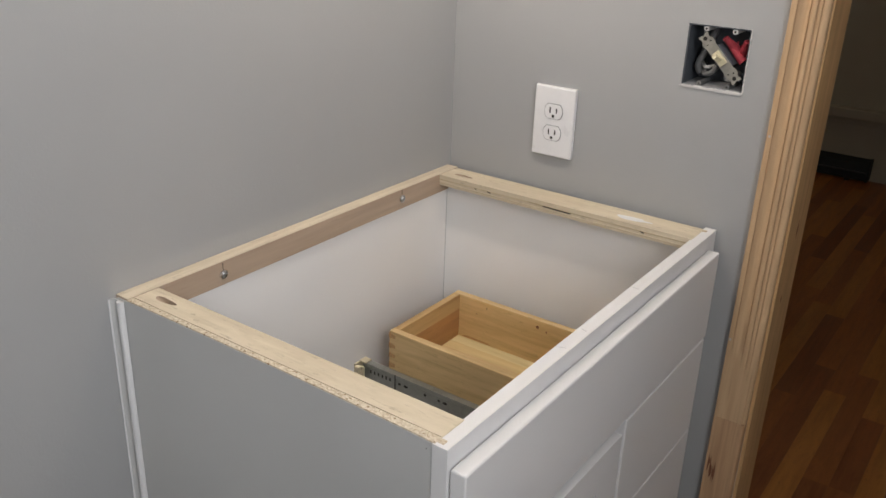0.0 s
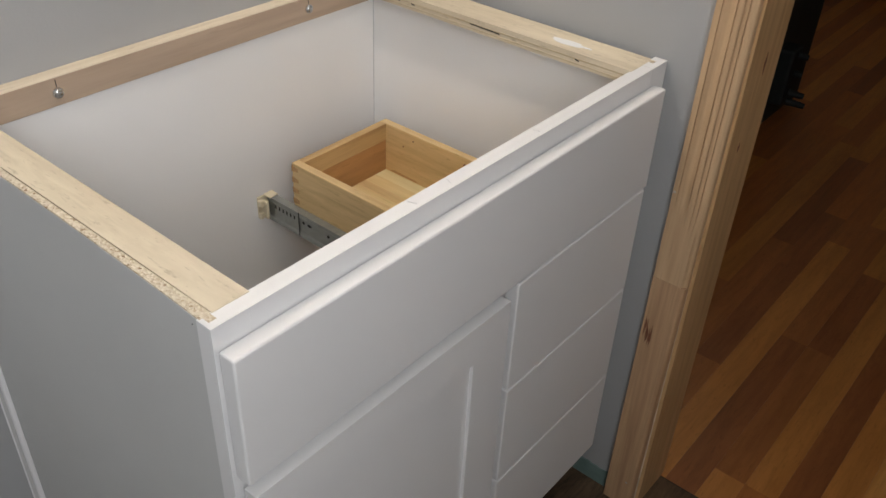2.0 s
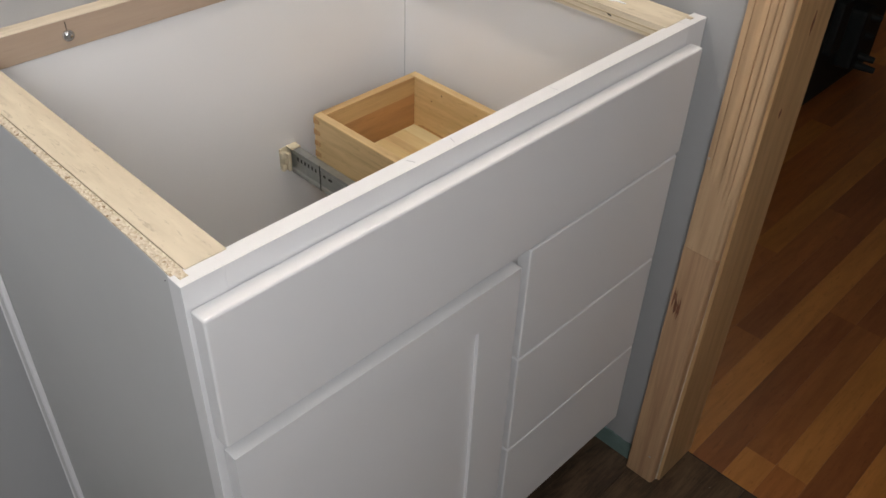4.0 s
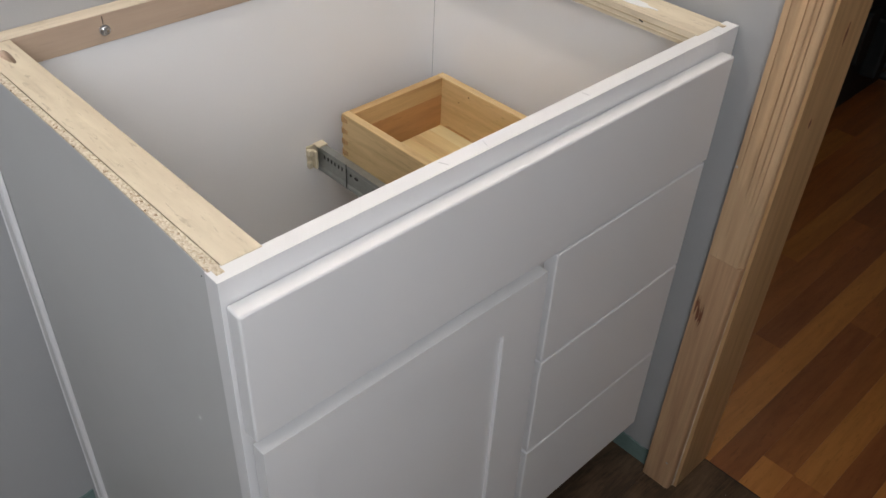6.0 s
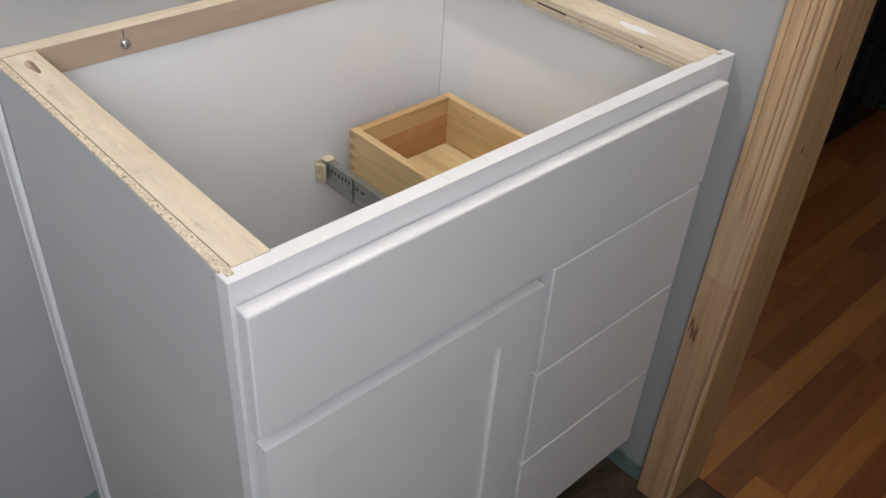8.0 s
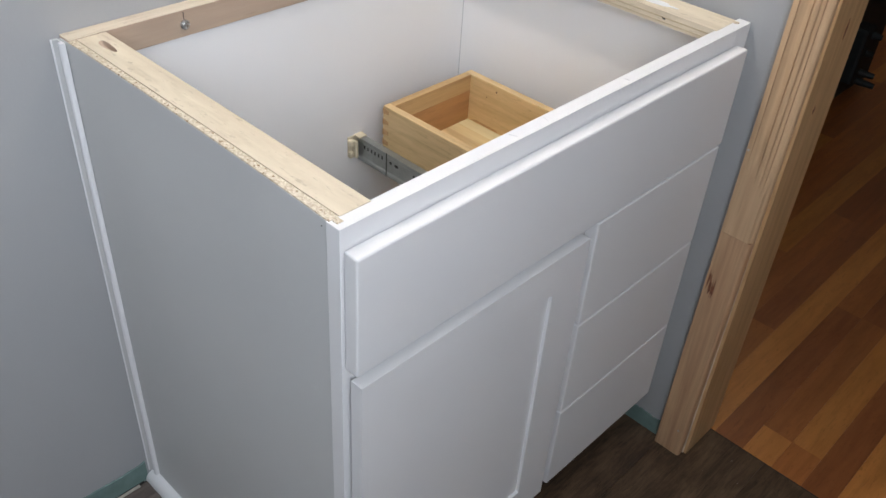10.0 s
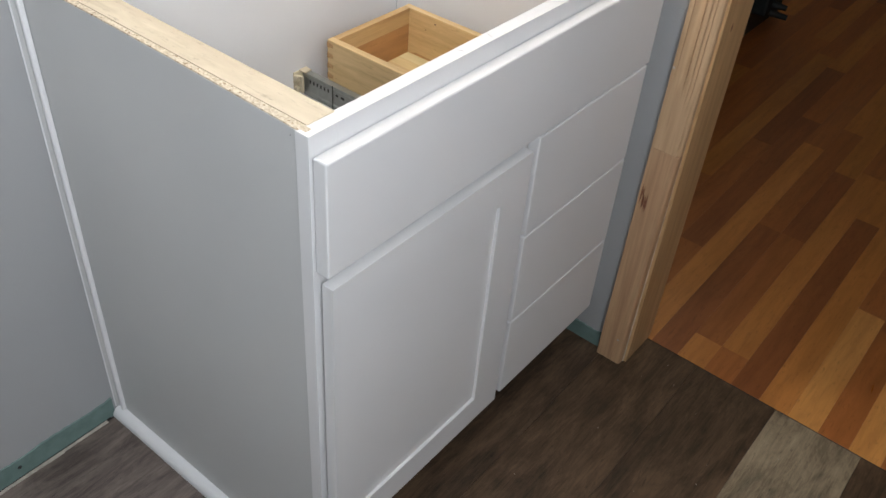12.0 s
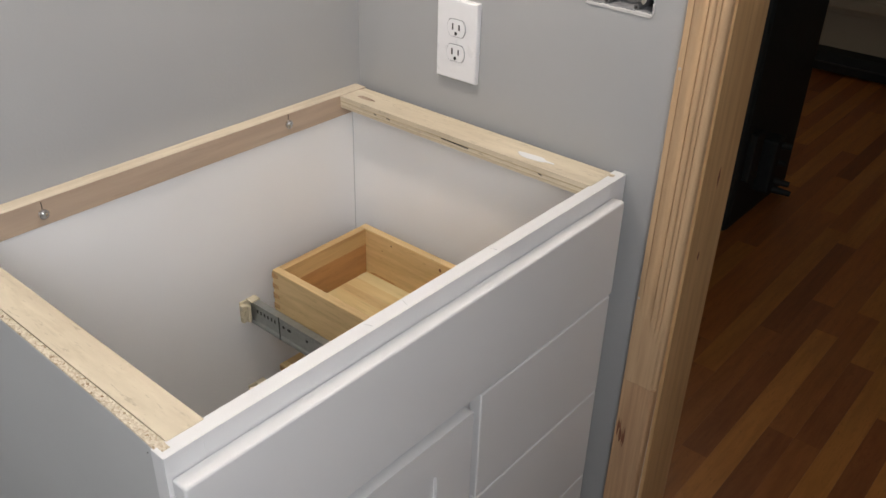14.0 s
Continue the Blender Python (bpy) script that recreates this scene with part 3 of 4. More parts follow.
# ---- drawer boxes on their slides ----
def drawer_box(z0, z1):
    """Open poplar box with dovetailed corners; it rides on a steel slide held by a plastic rear socket."""
    x0, x1, y0, y1, w = 0.0735, 0.511, -0.288, -0.0725, 0.0140
    d = thing("drawer_box", ((x0 + x1) / 2, (y0 + y1) / 2, z0), "open dovetailed wooden drawer box inside the vanity", "drawer", "drawer boxes in the vanity")
    part("drawer_side", box(x0, x1, y0, y0 + w, z0, z1, 0.0014), M_DRAWER_X, d)
    part("drawer_side", box(x0, x1, y1 - w, y1, z0, z1, 0.0014), M_DRAWER_X, d)
    # the back is redder below and paler in its top 32 mm
    part("drawer_back", box(x0 + 0.0005, x0 + w, y0 + w, y1 - w, z0, z1 - 0.032, 0.0002), M_DRAWER_Y, d, "redder lower part of the back")
    part("drawer_back", box(x0 + 0.0005, x0 + w, y0 + w, y1 - w, z1 - 0.032, z1 - 0.0004, 0.0006), M_DRAWER_Y2, d, "paler upper part of the back")
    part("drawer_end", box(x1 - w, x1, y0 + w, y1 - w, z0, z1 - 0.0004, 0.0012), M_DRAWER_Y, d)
    cuts = [y0 + w, y0 + 0.048, y0 + 0.078, y0 + 0.103, y0 + 0.130, y0 + 0.150, y0 + 0.176, y1 - w]
    for k in range(7):
        part("bottom_strip", box(x0 + w, x1 - w, cuts[k], cuts[k + 1], z0 + 0.003, z0 + 0.008), (M_DRAWER_FLOOR, M_DRAWER_TAN, M_DRAWER_FLOOR, M_DRAWER_TAN, M_DRAWER_X, M_DRAWER_TAN, M_DRAWER_FLOOR)[k], d)
    for x, dz, r in ((0.262, 0.014, 0.0028), (0.281, 0.019, 0.0018), (0.150, 0.012, 0.0014), (0.128, 0.030, 0.0012)):
        pts = [(x + r * (1 + 0.25 * math.sin(3 * k)) * math.cos(k * 0.6283), z1 - dz + r * 1.15 * math.sin(k * 0.6283)) for k in range(10)]
        part("knot", prism(pts, "y", y1 - w - 0.0003, y1 - w + 0.001), M_KNOT, d, "dark knot")
    # brown streak low on the far side's inner face
    part("glue_stain", prism([(x0 + w + 0.006, z0 + 0.009), (x0 + w + 0.075, z0 + 0.009), (x0 + w + 0.070, z0 + 0.0125), (x0 + w + 0.02, z0 + 0.0135)], "y", y1 - w - 0.0003, y1 - w + 0.001), M_ENDGRAIN, d, "brown streak along the bottom corner")
    for y_at, face in ((y0, -1), (y1, 1)):
        n = 5
        for k in range(n):
            zc = z0 + (z1 - z0) * (k + 0.5) / n
            h = 0.0052
            bm = prism([(x0 - 0.0003, zc - h), (x0 + w, zc - h * 0.62), (x0 + w, zc + h * 0.62), (x0 - 0.0003, zc + h)], "y",
                       y_at - 0.0004 if face < 0 else y_at - 0.002, y_at + 0.002 if face < 0 else y_at + 0.0004)
            part("dovetail", bm, M_ENDGRAIN, d)
    return d


def slide(z):
    """Bottom half of a side-mount slide: two nested steel channels with punched holes."""
    s = thing("drawer_slide", (0.26, -0.296, z - 0.022), "zinc steel drawer slide beside a drawer box", "drawer slide", "drawer slides in the vanity")
    def channel(x0, x1, y_in, y_out, half):
        return prism([(y_in, z - half), (y_out, z - half), (y_out, z - half + 0.006), (y_out + 0.002, z - half + 0.009), (y_out + 0.002, z + half - 0.009), (y_out, z + half - 0.006),
                      (y_out, z + half), (y_in, z + half), (y_in, z + half - 0.0015), (y_out + 0.0016, z + half - 0.0015), (y_out + 0.0036, z + half - 0.009),
                      (y_out + 0.0036, z - half + 0.009), (y_out + 0.0016, z - half + 0.0015), (y_in, z - half + 0.0015)], "x", x0, x1)
    part("outer_channel", channel(0.024, 0.507, -0.2895, -0.3025, 0.0225), M_STEEL, s)
    part("joint_line", box(0.0985, 0.1003, -0.3030, -0.3020, z - 0.0228, z + 0.0228), M_DARKHOLE, s, "dark seam between the channels")
    for k in range(6):
        part("slot", box(0.040 + k * 0.009, 0.0430 + k * 0.009, -0.3009, -0.3003, z + 0.004, z + 0.0105), M_DARKHOLE, s)
    for x in (0.108, 0.122, 0.165, 0.195, 0.208):
        part("hole", prism([(x + (0.0048 if x in (0.122, 0.208) else 0.0028) * math.cos(a * 0.5236), z + 0.006 + 0.0026 * math.sin(a * 0.5236)) for a in range(12)], "y", -0.3009, -0.3003), M_DARKHOLE, s)
    so = thing("slide_socket", (0.0165, -0.302, z - 0.025), "cream plastic rear socket for the drawer slide", "bracket", "slide sockets in the vanity")
    part("base", box(0.0165, 0.0195, -0.3190, -0.284, z - 0.016, z + 0.023, 0.001), M_CREAM, so)
    part("cheek", box(0.0185, 0.032, -0.3115, -0.3060, z - 0.016, z + 0.016, 0.0015), M_CREAM, so)
    part("cheek", box(0.0185, 0.030, -0.2885, -0.2845, z + 0.006, z + 0.022, 0.0012), M_CREAM, so)
    part("tab", box(0.0185, 0.028, -0.3205, -0.3120, z + 0.008, z + 0.019, 0.0015), M_CREAM, so)
    part("tab", box(0.0185, 0.034, -0.3060, -0.2890, z + 0.0225, z + 0.0255, 0.001), M_CREAM, so)
    part("tab", box(0.0185, 0.026, -0.3200, -0.3120, z - 0.016, z - 0.004, 0.0015), M_CREAM, so)
    return s


drawer_box(0.5245, 0.6225)
drawer_box(0.352, 0.430)
# a black block added only to make the lower box dark inside
liner = thing("drawer_fill", (0.28, -0.18, 0.40), "black block added to darken the lower drawer box", "liner")
part("mat", box(0.090, 0.496, -0.273, -0.087, 0.3605, 0.412, 0.004), M_BLACK, liner)
slide(0.524)
slide(0.345)

# quarter-round trims where the vanity meets wall and floor
R = 0.019
arc = [(math.cos(math.pi / 2 * k / 8), math.sin(math.pi / 2 * k / 8)) for k in range(9)]
tv = thing("wall_cove_trim", (0.0, LEFT, 0.02), "white cove trim upright between vanity and wall", "trim moulding")
wx, ly = WALL_X + 0.0005, LEFT + 0.0009
backing = [(wx, ly), (wx, ly - 0.0076), (wx + 0.0014, ly - 0.0076), (wx + 0.0030, ly - 0.0060), (wx + 0.0070, ly - 0.0018), (wx + 0.0112, ly - 0.0008), (wx + 0.0112, ly)]
# the grey colour paints the shade in the white cove's hollow
part("shaded_hollow", prism(backing, "z", 0.019, TOP - 0.002), M_SIDE, tv, "cove hollow with its shade painted grey")
part("edge_strip", prism([(wx, ly - 0.0077), (wx, ly - 0.0096), (wx + 0.0012, ly - 0.0096), (wx + 0.0016, ly - 0.0077)], "z", 0.019, TOP - 0.002), M_TRIM, tv, "thin white edge against the wall")
bead = [(wx + 0.0113, ly)] + [(wx + 0.0162 - 0.0048 * math.cos(math.pi * k / 8), ly - 0.0022 - 0.0048 * math.sin(math.pi * k / 8)) for k in range(9)] + [(wx + 0.0210, ly)]
part("bead", prism(bead, "z", 0.019, TOP - 0.002), M_TRIM, tv, "white half-round bead")
tf = thing("floor_quarter_round", (0.24, LEFT, 0.0), "white quarter-round trim on the floor along the vanity side", "trim moulding")
part("moulding", prism([(LEFT + 0.0009, 0.0003)] + [(LEFT + 0.0009 - R * c, 0.0003 + R * s) for c, s in arc], "x", WALL_X + 0.003, 0.449), M_TRIM, tf)


# ---- on the north wall: outlet and switch box ----
ox, oz = 0.2175, 0.973
out = thing("wall_outlet", (ox, 0.0, oz), "white duplex outlet with a wide plate on the grey wall", "outlet")


def plate():
    bm = box(ox - 0.0395, ox + 0.0395, -0.0062, -0.0002, oz - 0.0625, oz + 0.0625)
    front = [e for e in bm.edges if all(v.co.y < -0.006 for v in e.verts)]
    bmesh.ops.bevel(bm, geom=front, offset=0.003, segments=3, affect="EDGES", profile=0.6)
    return bm


part("cover_plate", plate(), M_PLATE, out)
for dz in (-0.0195, 0.0195):
    z = oz + dz
    pts = []
    for k in range(28):
        a = 2 * math.pi * k / 28
        pts.append((ox + 0.0172 * math.cos(a), z + max(-0.0128, min(0.0128, 0.0172 * math.sin(a)))))
    ring = [(ox + (u - ox) * 1.075, z + (v - z) * 1.085) for u, v in pts]
    # raised grey ring: relief shade round the receptacle, put in as colour
    part("shadow_gap", prism(ring, "y", -0.0066, -0.0060), M_RIM_SHADE, out, "thin grey ring painting the shade round the receptacle")
    face = part("receptacle", prism(pts, "y", -0.0078, -0.0064), M_PLATE, out)
    for dx, h in ((-0.0063, 0.0050), (0.0063, 0.0042)):
        part("blade_slot", box(ox + dx - 0.0012, ox + dx + 0.0012, -0.0083, -0.0077, z + 0.002 - h, z + 0.002 + h), M_DARKHOLE, face)
    part("ground_hole", prism([(ox + 0.0026 * math.cos(k * 0.5236), z - 0.0082 + 0.0028 * math.sin(k * 0.5236)) for k in range(12)], "y", -0.0083, -0.0077), M_DARKHOLE, face)
part("plate_screw", rod((ox, -0.006, oz), (ox, -0.0072, oz), 0.0022, 16), M_PLATE, out)
# the plate stands a little proud of the wall
for piece in out.children_recursive:
    for v in piece.data.vertices:
        if v.co.y < -0.001:
            v.co.y -= 0.0035

# two-gang box sunk into the wall, its cover off
bx0, bx1, bz0, bz1 = 0.437, 0.536, 1.073, 1.170
sb = thing("switch_box", ((bx0 + bx1) / 2, 0.03, bz0), "uncovered two-gang plastic electrical box sunk into the wall", "electrical box")
w = 0.0025
part("box_back", box(bx0, bx1, 0.066, 0.070, bz0, bz1), M_BOX, sb)
part("box_wall", box(bx0 + 0.0003, bx0 + w, 0.001, 0.066, bz0, bz1), M_BOX, sb)
part("box_wall", box(bx1 - w, bx1 - 0.0003, 0.001, 0.066, bz0, bz1), M_BOX, sb)
part("box_wall", box(bx0 + w, bx1 - w, 0.001, 0.066, bz0 + 0.0003, bz0 + w), M_DUST, sb, "paint-dusted grey box floor")
part("box_wall", box(bx0 + w, bx1 - w, 0.001, 0.066, bz1 - w, bz1 - 0.0003), M_BOX, sb)
for x in (bx0 + 0.028, bx0 + 0.073):
    for z in (bz0 + 0.006, bz1 - 0.006):
        post = part("screw_post", rod((x, 0.002, z), (x, 0.045, z), 0.0042, 14), M_GYPSUM if z > 1.1 else M_CABLE, sb)
        part("screw_hole", rod((x, 0.0012, z), (x, 0.0022, z), 0.0016, 10), M_DARKHOLE, post)


def torn_edge():
    """Ragged paper and gypsum round the cut."""
    bm, rng = bmesh.new(), random.Random(12)
    run = [((bx0, bz0), (bx1, bz0)), ((bx1, bz0), (bx1, bz1)), ((bx1, bz1), (bx0, bz1)), ((bx0, bz1), (bx0, bz0))]
    for side, ((ax, az), (cx, cz)) in enumerate(run):
        for k in range(26):
            u = (k + rng.random()) / 26
            x, z = ax + (cx - ax) * u, az + (cz - az) * u
            big = (0.0024, 0.0018, 0.0005, 0.0008)[side] * rng.uniform(0.4, 1.5)
            long = rng.uniform(1.2, 2.6)
            flat = (long, 0.5, 0.7) if side % 2 == 0 else (0.7, 0.5, long)
            bmesh.ops.create_icosphere(bm, subdivisions=1, radius=big, matrix=pose(x, -0.0003, z, 0, rng.uniform(-15, 15), 0) @ Matrix.Diagonal((*flat, 1)))
    return bm


part("torn_edge", torn_edge(), M_GYPSUM, sb, "ragged white gypsum and paper edge")
part("filler_lip", prism([(bx0 + 0.003, bz0 - 0.0022), (bx1 - 0.002, bz0 - 0.0034), (bx1 + 0.0020, bz0 + 0.004), (bx1 + 0.001, bz0 + 0.012), (bx1 - 0.001, bz0 + 0.001), (bx0, bz0 + 0.0005)], "y", -0.0016, 0.001), M_GYPSUM, sb, "dried filler lip")

sw = thing("toggle_switch", (0.487, 0.012, 1.12), "loose almond toggle switch on a metal yoke inside the box", "switch")
ang = pose(0.4925, 0.0, 1.1215, 0, 45, 0)


def turned(bm):
    bm.transform(ang)
    return bm



def yoke():
    """Stamped strap with narrowed, forked ends."""
    half = [(0.0, 0.0085), (0.024, 0.0085), (0.0255, 0.0100), (0.034, 0.0100), (0.0355, 0.0075), (0.0400, 0.0070), (0.0425, 0.0085), (0.0460, 0.0080), (0.0450, 0.0030), (0.0435, 0.0)]
    right = half + [(u, -v) for u, v in reversed(half[1:-1])]
    ring = right + [(0.0, -0.0085)] + [(-u, -v) for u, v in right[1:]]
    return prism(ring, "y", 0.002, 0.0034)


yk = part("yoke", turned(yoke()), M_YOKE, sw)
part("switch_body", turned(box(-0.020, 0.020, 0.0034, 0.026, -0.010, 0.010, 0.001)), M_BOX, sw, "dark switch body")
part("collar", turned(box(-0.012, 0.012, -0.0010, 0.002, -0.0065, 0.0065, 0.0008)), M_ALMOND, sw)
part("toggle", turned(prism([(-0.004, -0.0010), (0.004, -0.0010), (-0.0035, -0.0135), (-0.0085, -0.0125)], "z", -0.0036, 0.0036)), M_ALMOND, sw)
for u in (-0.0385, 0.0385):
    part("yoke_slot", turned(prism([(u + 0.0032 * math.cos(k * 0.5236), 0.0032 * math.sin(k * 0.5236)) for k in range(12)], "y", 0.0012, 0.0019)), M_DARKHOLE, yk)
for u, v in ((-0.031, 0.005), (-0.028, -0.003), (0.031, 0.004), (0.028, -0.004)):
    part("yoke_hole", turned(rod((u, 0.0012, v), (u, 0.0019, v), 0.0012, 10)), M_DARKHOLE, yk)


def tube(name, pts, radius, material, label, category, group=""):
    cu = bpy.data.curves.new(name, "CURVE")
    cu.dimensions, cu.bevel_depth, cu.bevel_resolution, cu.resolution_u = "3D", radius, 3, 8
    sp = cu.splines.new("NURBS")
    sp.points.add(len(pts) - 1)
    for p, c in zip(sp.points, pts):
        p.co = (*c, 1)
    sp.use_endpoint_u, sp.order_u = True, 3
    cu.materials.append(material)
    ob = new(name, cu)
    return tagged(ob, label, category, group)


tube("electric_cable", [(0.466, 0.05, 1.162), (0.464, 0.035, 1.14), (0.456, 0.028, 1.118), (0.450, 0.024, 1.100), (0.455, 0.03, 1.092)], 0.0055, M_CABLE, "grey sheathed cable curling inside the box", "cable", "cables in the box")
tube("electric_cable", [(0.452, 0.06, 1.100), (0.462, 0.02, 1.090), (0.478, 0.018, 1.094), (0.486, 0.02, 1.110), (0.482, 0.05, 1.125)], 0.0042, M_CABLE, "grey sheathed cable curling inside the box", "cable", "cables in the box")
tube("electric_cable", [(0.448, 0.05, 1.110), (0.458, 0.03, 1.101), (0.472, 0.03, 1.100), (0.482, 0.06, 1.108)], 0.0030, M_GYPSUM, "pale wire curling inside the box", "wire", "cables in the box")
tube("electric_cable", [(0.49, 0.06, 1.10), (0.495, 0.03, 1.087), (0.506, 0.03, 1.085), (0.512, 0.05, 1.095)], 0.0040, M_GYPSUM, "pale wire curling inside the box", "wire", "cables in the box")
for (a, b, r) in (((0.493, 0.012, 1.152), (0.515, 0.030, 1.128), 0.0085), ((0.527, 0.012, 1.150), (0.518, 0.030, 1.122), 0.008), ((0.500, 0.020, 1.140), (0.524, 0.020, 1.118), 0.007)):
    nut = thing("wire_connector", a, "red twist-on wire connector in the box", "wire connector", "wire connectors in the box")
    part("cone", rod(a, b, r * 0.55, 12, None, r), M_RED, nut)
    for k in range(2):
        side = Vector((0.0, 0.0, 1.0)) if k else Vector((0.7, 0.0, 0.7))
        c = Vector(a).lerp(Vector(b), 0.75)
        part("wing", rod(c, c + side * r * 1.5, r * 0.3, 8, None, r * 0.2), M_RED, nut)


# ---- beyond the door ----
heat = thing("baseboard_heater", (0.0, HALL_Y, 0.0), "dark low baseboard heater along the far hall wall", "heater")
part("casing_body", prism([(HALL_Y - 0.002, 0.015), (HALL_Y - 0.07, 0.015), (HALL_Y - 0.07, 0.06), (HALL_Y - 0.055, 0.10), (HALL_Y - 0.002, 0.115)], "x", -1.2, 0.25), M_BLACK, heat)
part("grille_lip", box(-1.2, 0.25, HALL_Y - 0.074, HALL_Y - 0.069, 0.052, 0.06), M_BLACKGREY, heat)
part("end_cap", box(0.25, 0.262, HALL_Y - 0.075, HALL_Y - 0.002, 0.01, 0.12, 0.002), M_BLACK, heat)
for x in (-0.8, -0.3, 0.15):
    part("foot", box(x, x + 0.02, HALL_Y - 0.06, HALL_Y - 0.02, 0.0, 0.016), M_BLACK, heat)

ledge = thing("wall_ledge", (0.0, HALL_Y, 0.30), "pale painted ledge along the dim far hall wall", "ledge")
part("ledge_board", box(-1.5, 1.0, HALL_Y - 0.06, HALL_Y - 0.001, 0.315, 0.365, 0.006), M_FARWALL, ledge)
part("bracket_strip", box(-1.5, 1.0, HALL_Y - 0.03, HALL_Y - 0.001, 0.285, 0.3148, 0.003), M_FARWALL, ledge)

for x, y, where in ((-0.25, 2.35, "hall"), (0.86, -0.62, "bathroom")):
    fixture = thing("ceiling_light", (x, y, ROOM_H - 0.001), "small round white ceiling light in the " + where, "light", "ceiling lights")
    part("canopy", rod((x, y, ROOM_H - 0.016), (x, y, ROOM_H - 0.001), 0.09, 28), M_TRIM, fixture)

case = thing("tool_case", (0.0, 1.65, 0.0), "tall black plastic tool case standing on the hall floor", "tool case")
bm = box(-0.34, 0.19, 1.42, 1.93, 0.02, 0.92, 0.03, seg=4)
part("case_body", bm, M_BLACK, case)
part("case_lid", box(-0.345, 0.195, 1.415, 1.935, 0.76, 0.95, 0.035, seg=4), M_BLACK, case)
part("latch", box(0.186, 0.212, 1.46, 1.53, 0.20, 0.36, 0.006), M_BLACK, case)
part("hinge_plate", box(0.186, 0.240, 1.58, 1.66, 0.125, 0.31, 0.010), M_BLACK, case)
for z, reach in ((0.130, 0.055), (0.160, 0.045), (0.225, 0.018), (0.285, 0.026)):
    part("knob", rod((0.236, 1.63, z), (0.240 + reach, 1.64, z - 0.004), 0.013, 14, None, 0.009), M_BLACK, case)
for y in (1.50, 1.80):
    part("foot", box(-0.30, 0.15, y, y + 0.03, 0.0, 0.022, 0.004), M_BLACK, case)


# ---- floors ----
def plank_mesh(name, wide, long, thick, ease, material):
    bm = bmesh.new()
    e = ease
    rings = [[(0, 0), (wide, 0), (wide, long), (0, long)], [(0, 0), (wide, 0), (wide, long), (0, long)], [(e, e), (wide - e, e), (wide - e, long - e), (e, long - e)]]
    hs = (-thick, -e, 0.0)
    vs = [[bm.verts.new((x, y, h)) for x, y in r] for r, h in zip(rings, hs)]
    bm.faces.new(vs[2])
    for a, b in zip(vs, vs[1:]):
        for i in range(4):
            bm.faces.new((a[i], a[(i + 1) % 4], b[(i + 1) % 4], b[i]))
    bmesh.ops.recalc_face_normals(bm, faces=bm.faces)
    me = bpy.data.meshes.new(name)
    bm.to_mesh(me)
    bm.free()
    me.materials.append(material)
    return me


def lay(name, me, x, y, parent):
    ob = new(name, me)
    ob.location = (x, y, 0.0)
    ob.parent = parent
    return ob


floor = structure(part("floor", box(-0.12, ROOM_X + 0.12, ROOM_Y - 0.12, SEAM, -0.06, -0.004), M_SLAB), "dark weathered-oak vinyl planks", "floor")
rng, WIDE = random.Random(21), 0.1733
stock = {}
for col in range(-4, 10):
    x0 = 0.5905 + WIDE * col
    if x0 > ROOM_X:
        continue
    lengths = [1.22] * 4
    first = {2: 1.0, 0: 1.02, 1: 0.98, -1: 1.2, -2: 0.62, -3: 0.45, -4: 0.7}.get(col, rng.uniform(0.3, 1.2))
    lengths[0] = first
    y = SEAM
    for k, long in enumerate(lengths):
        long = min(long, y - ROOM_Y)
        if long < 0.01:
            break
        tone = 2 if (col == 2 and k == 0) else rng.choice((0, 0, 1, 0, 1))
        if col == 3 and k == 0:
            tone = 0
        if col < -1:
            tone = 3
        wide = WIDE - 0.0006
        left, right = max(x0, 0.0), min(x0 + wide, ROOM_X)
        key = (round(right - left, 4), round(long, 3), tone)
        if key not in stock:
            stock[key] = plank_mesh("plank", key[0], long - 0.0006, 0.0039, 0.0003, M_VINYL[tone])
        lay("plank", stock[key], left, y - long, floor)
        y -= long

hall = structure(part("floor_hall", box(-2.1, 3.3, SEAM, HALL_Y + 0.1, -0.06, -0.004), M_SLAB), "reddish amber strip laminate, dim in the hall", "floor")
rng, PITCH = random.Random(33), 0.0615
stock, rest = {}, [bmesh.new() for _ in M_OAK]
LENS = (0.62, 0.80, 0.98, 1.20)
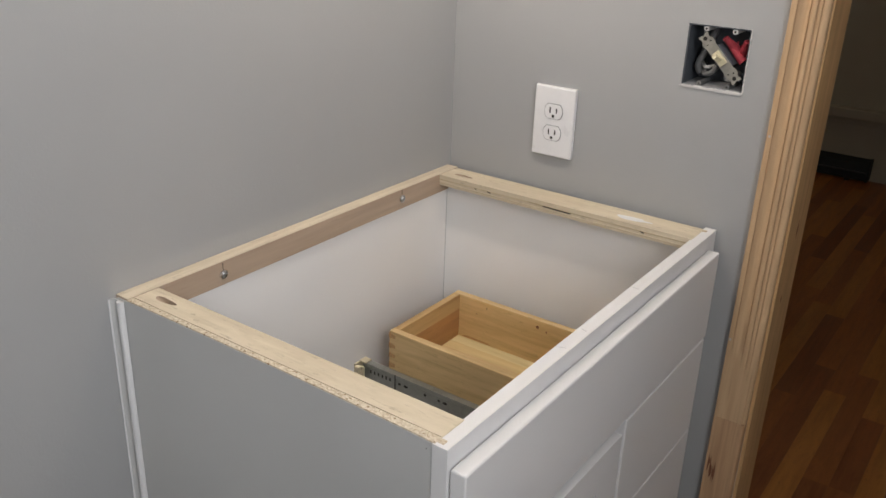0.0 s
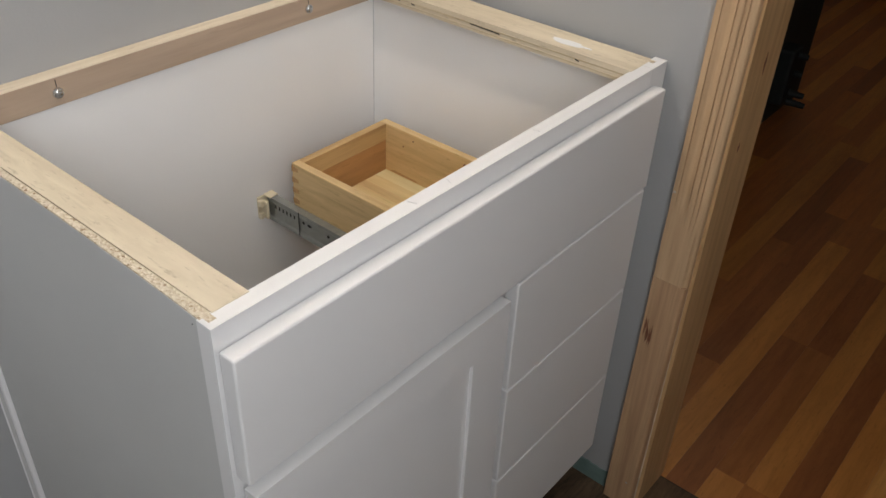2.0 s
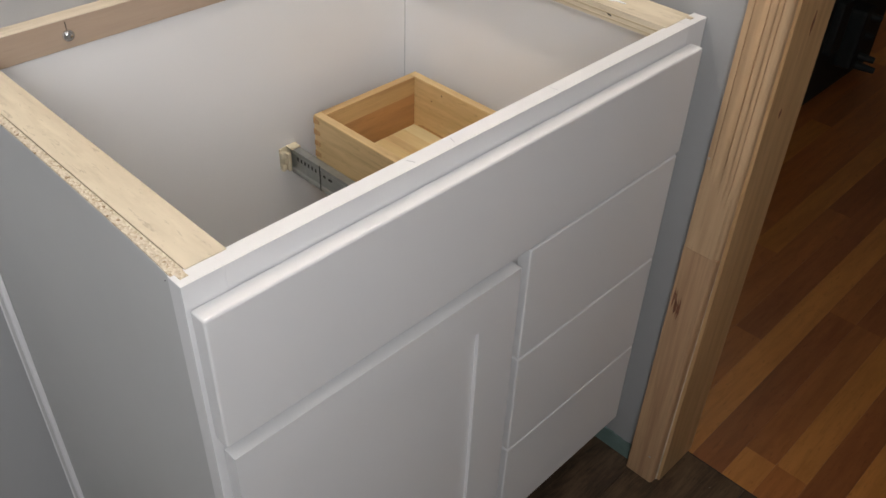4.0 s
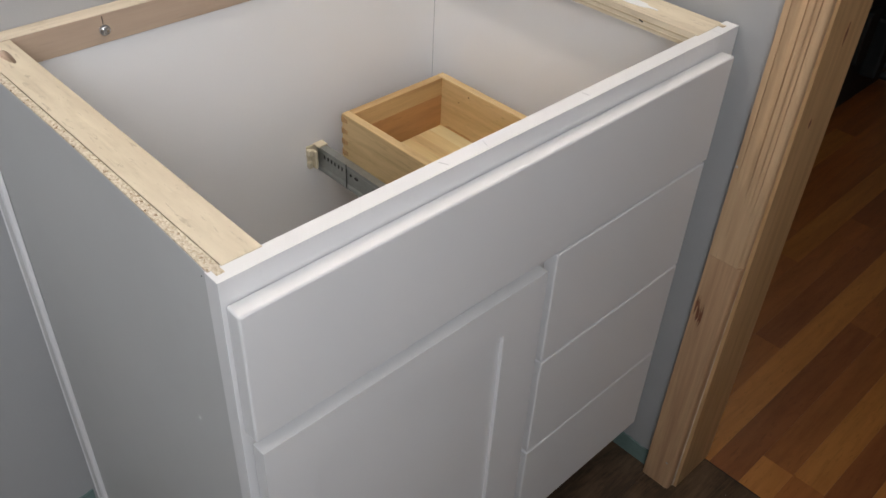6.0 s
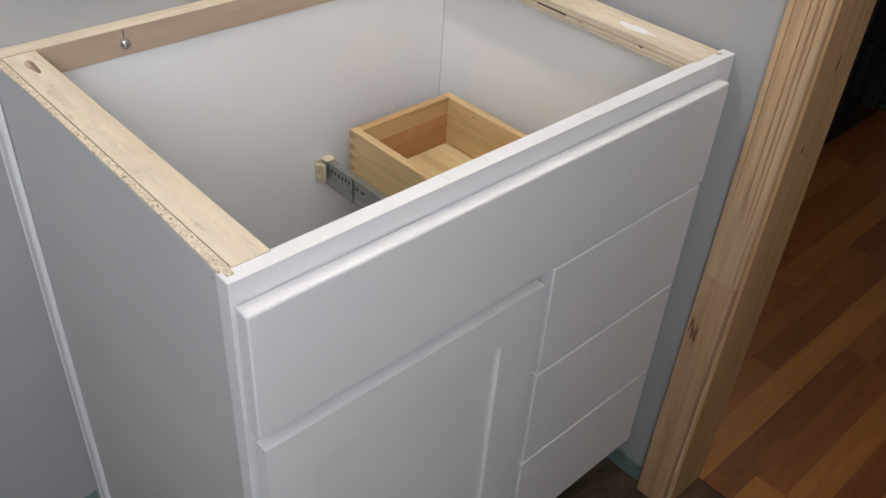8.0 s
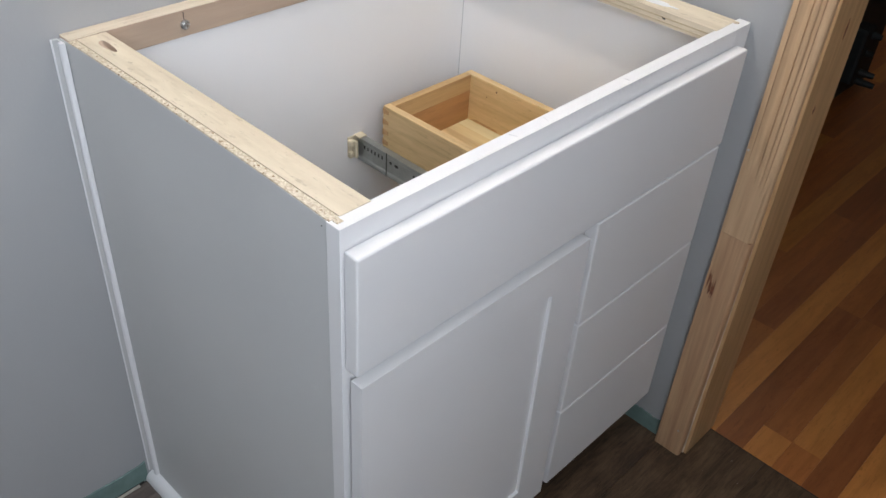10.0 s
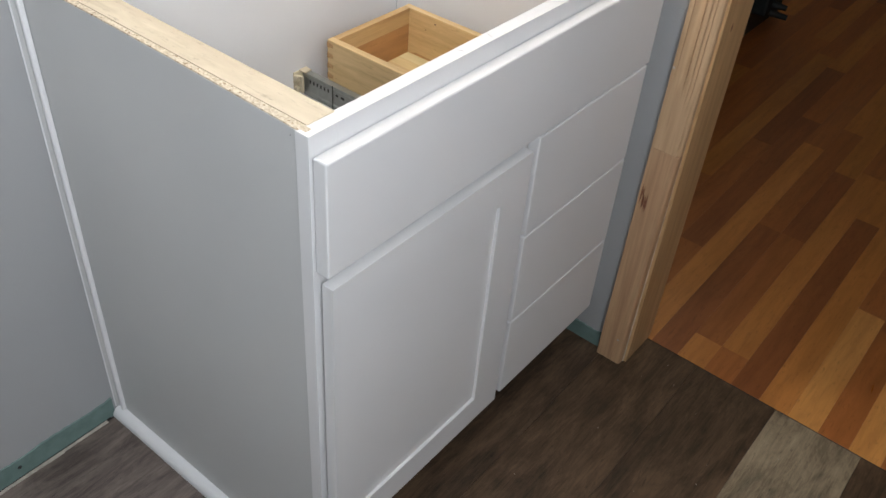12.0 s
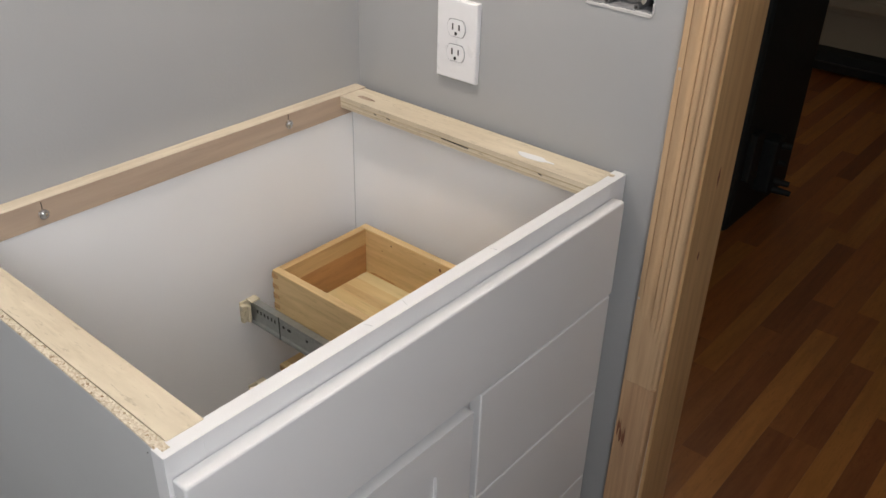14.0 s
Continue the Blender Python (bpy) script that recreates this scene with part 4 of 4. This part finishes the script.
# strips by the doorway: where each ends, and its tone
NEAR = {-5: ((0.40, 1), (1.05, 2)), -4: ((0.47, 0), (1.28, 3)), -3: ((1.14, 1), (1.90, 2)), -2: ((0.665, 3), (1.30, 2)),
        -1: ((0.185, 1), (0.668, 2), (1.05, 3), (1.70, 1)), 0: ((0.186, 0), (1.10, 1), (1.80, 2)), 1: ((0.87, 3), (1.60, 1)),
        2: ((0.94, 1), (1.55, 0)), 3: ((0.52, 4), (1.10, 2)), 4: ((0.48, 0), (1.20, 3)), 5: ((0.70, 4), (1.40, 1))}
for col in range(-45, 40):
    x0 = 0.777 + PITCH * col
    told = list(NEAR.get(col, ()))
    y = SEAM + 0.002 - (0.0 if told else rng.uniform(0.0, 0.4))
    last = -1
    while y < HALL_Y:
        long = rng.choice(LENS)
        tone = rng.choice([t for t in (0, 2, 2, 1, 0, 2, 1, 0, 3) if t != last])
        if told:
            end, tone = told.pop(0)
            long = end - y
        last = tone
        lo, hi = max(y, SEAM + 0.002), min(y + long, HALL_Y)
        y += long
        if hi - lo < 0.01:
            continue
        if -11 <= col <= 16:
            key = (round(hi - lo, 3), tone)
            if key not in stock:
                stock[key] = plank_mesh("strip", PITCH - 0.0001, key[0] - 0.0001, 0.0039, 0.00015, M_OAK[tone])
            lay("strip", stock[key], x0, lo, hall)
        else:
            b, z = rest[tone], 0.0
            b.faces.new([b.verts.new(c) for c in ((x0, lo, z), (x0 + PITCH - 0.0004, lo, z), (x0 + PITCH - 0.0004, hi - 0.0004, z), (x0, hi - 0.0004, z))])
for b, m in zip(rest, M_OAK):
    tagged(part("strip_field", b, m, hall), kind="stuff")
structure(part("floor_seam", box(0.63, DOOR_R, SEAM - 0.001, SEAM + 0.002, -0.004, -0.0008), M_DARKHOLE), "thin dark seam between the two floors", "trim")

bm, rng = bmesh.new(), random.Random(77)
for k in range(26):
    x, y, r = rng.uniform(0.56, 1.25), rng.uniform(-0.75, 0.07), rng.uniform(0.0004, 0.0011)
    if k % 3 == 0:
        x, y = rng.uniform(0.66, 1.0), rng.uniform(-0.30, 0.07)
    bmesh.ops.create_icosphere(bm, subdivisions=1, radius=r, matrix=pose(x, y, r * 0.35, 0, 0, rng.uniform(0, 180)) @ Matrix.Diagonal((1.0, rng.uniform(0.6, 1.9), 0.5, 1)))
tagged(part("floor_crumbs", bm, M_CAULK), "white drywall crumbs scattered on the vinyl floor", "debris", kind="stuff")
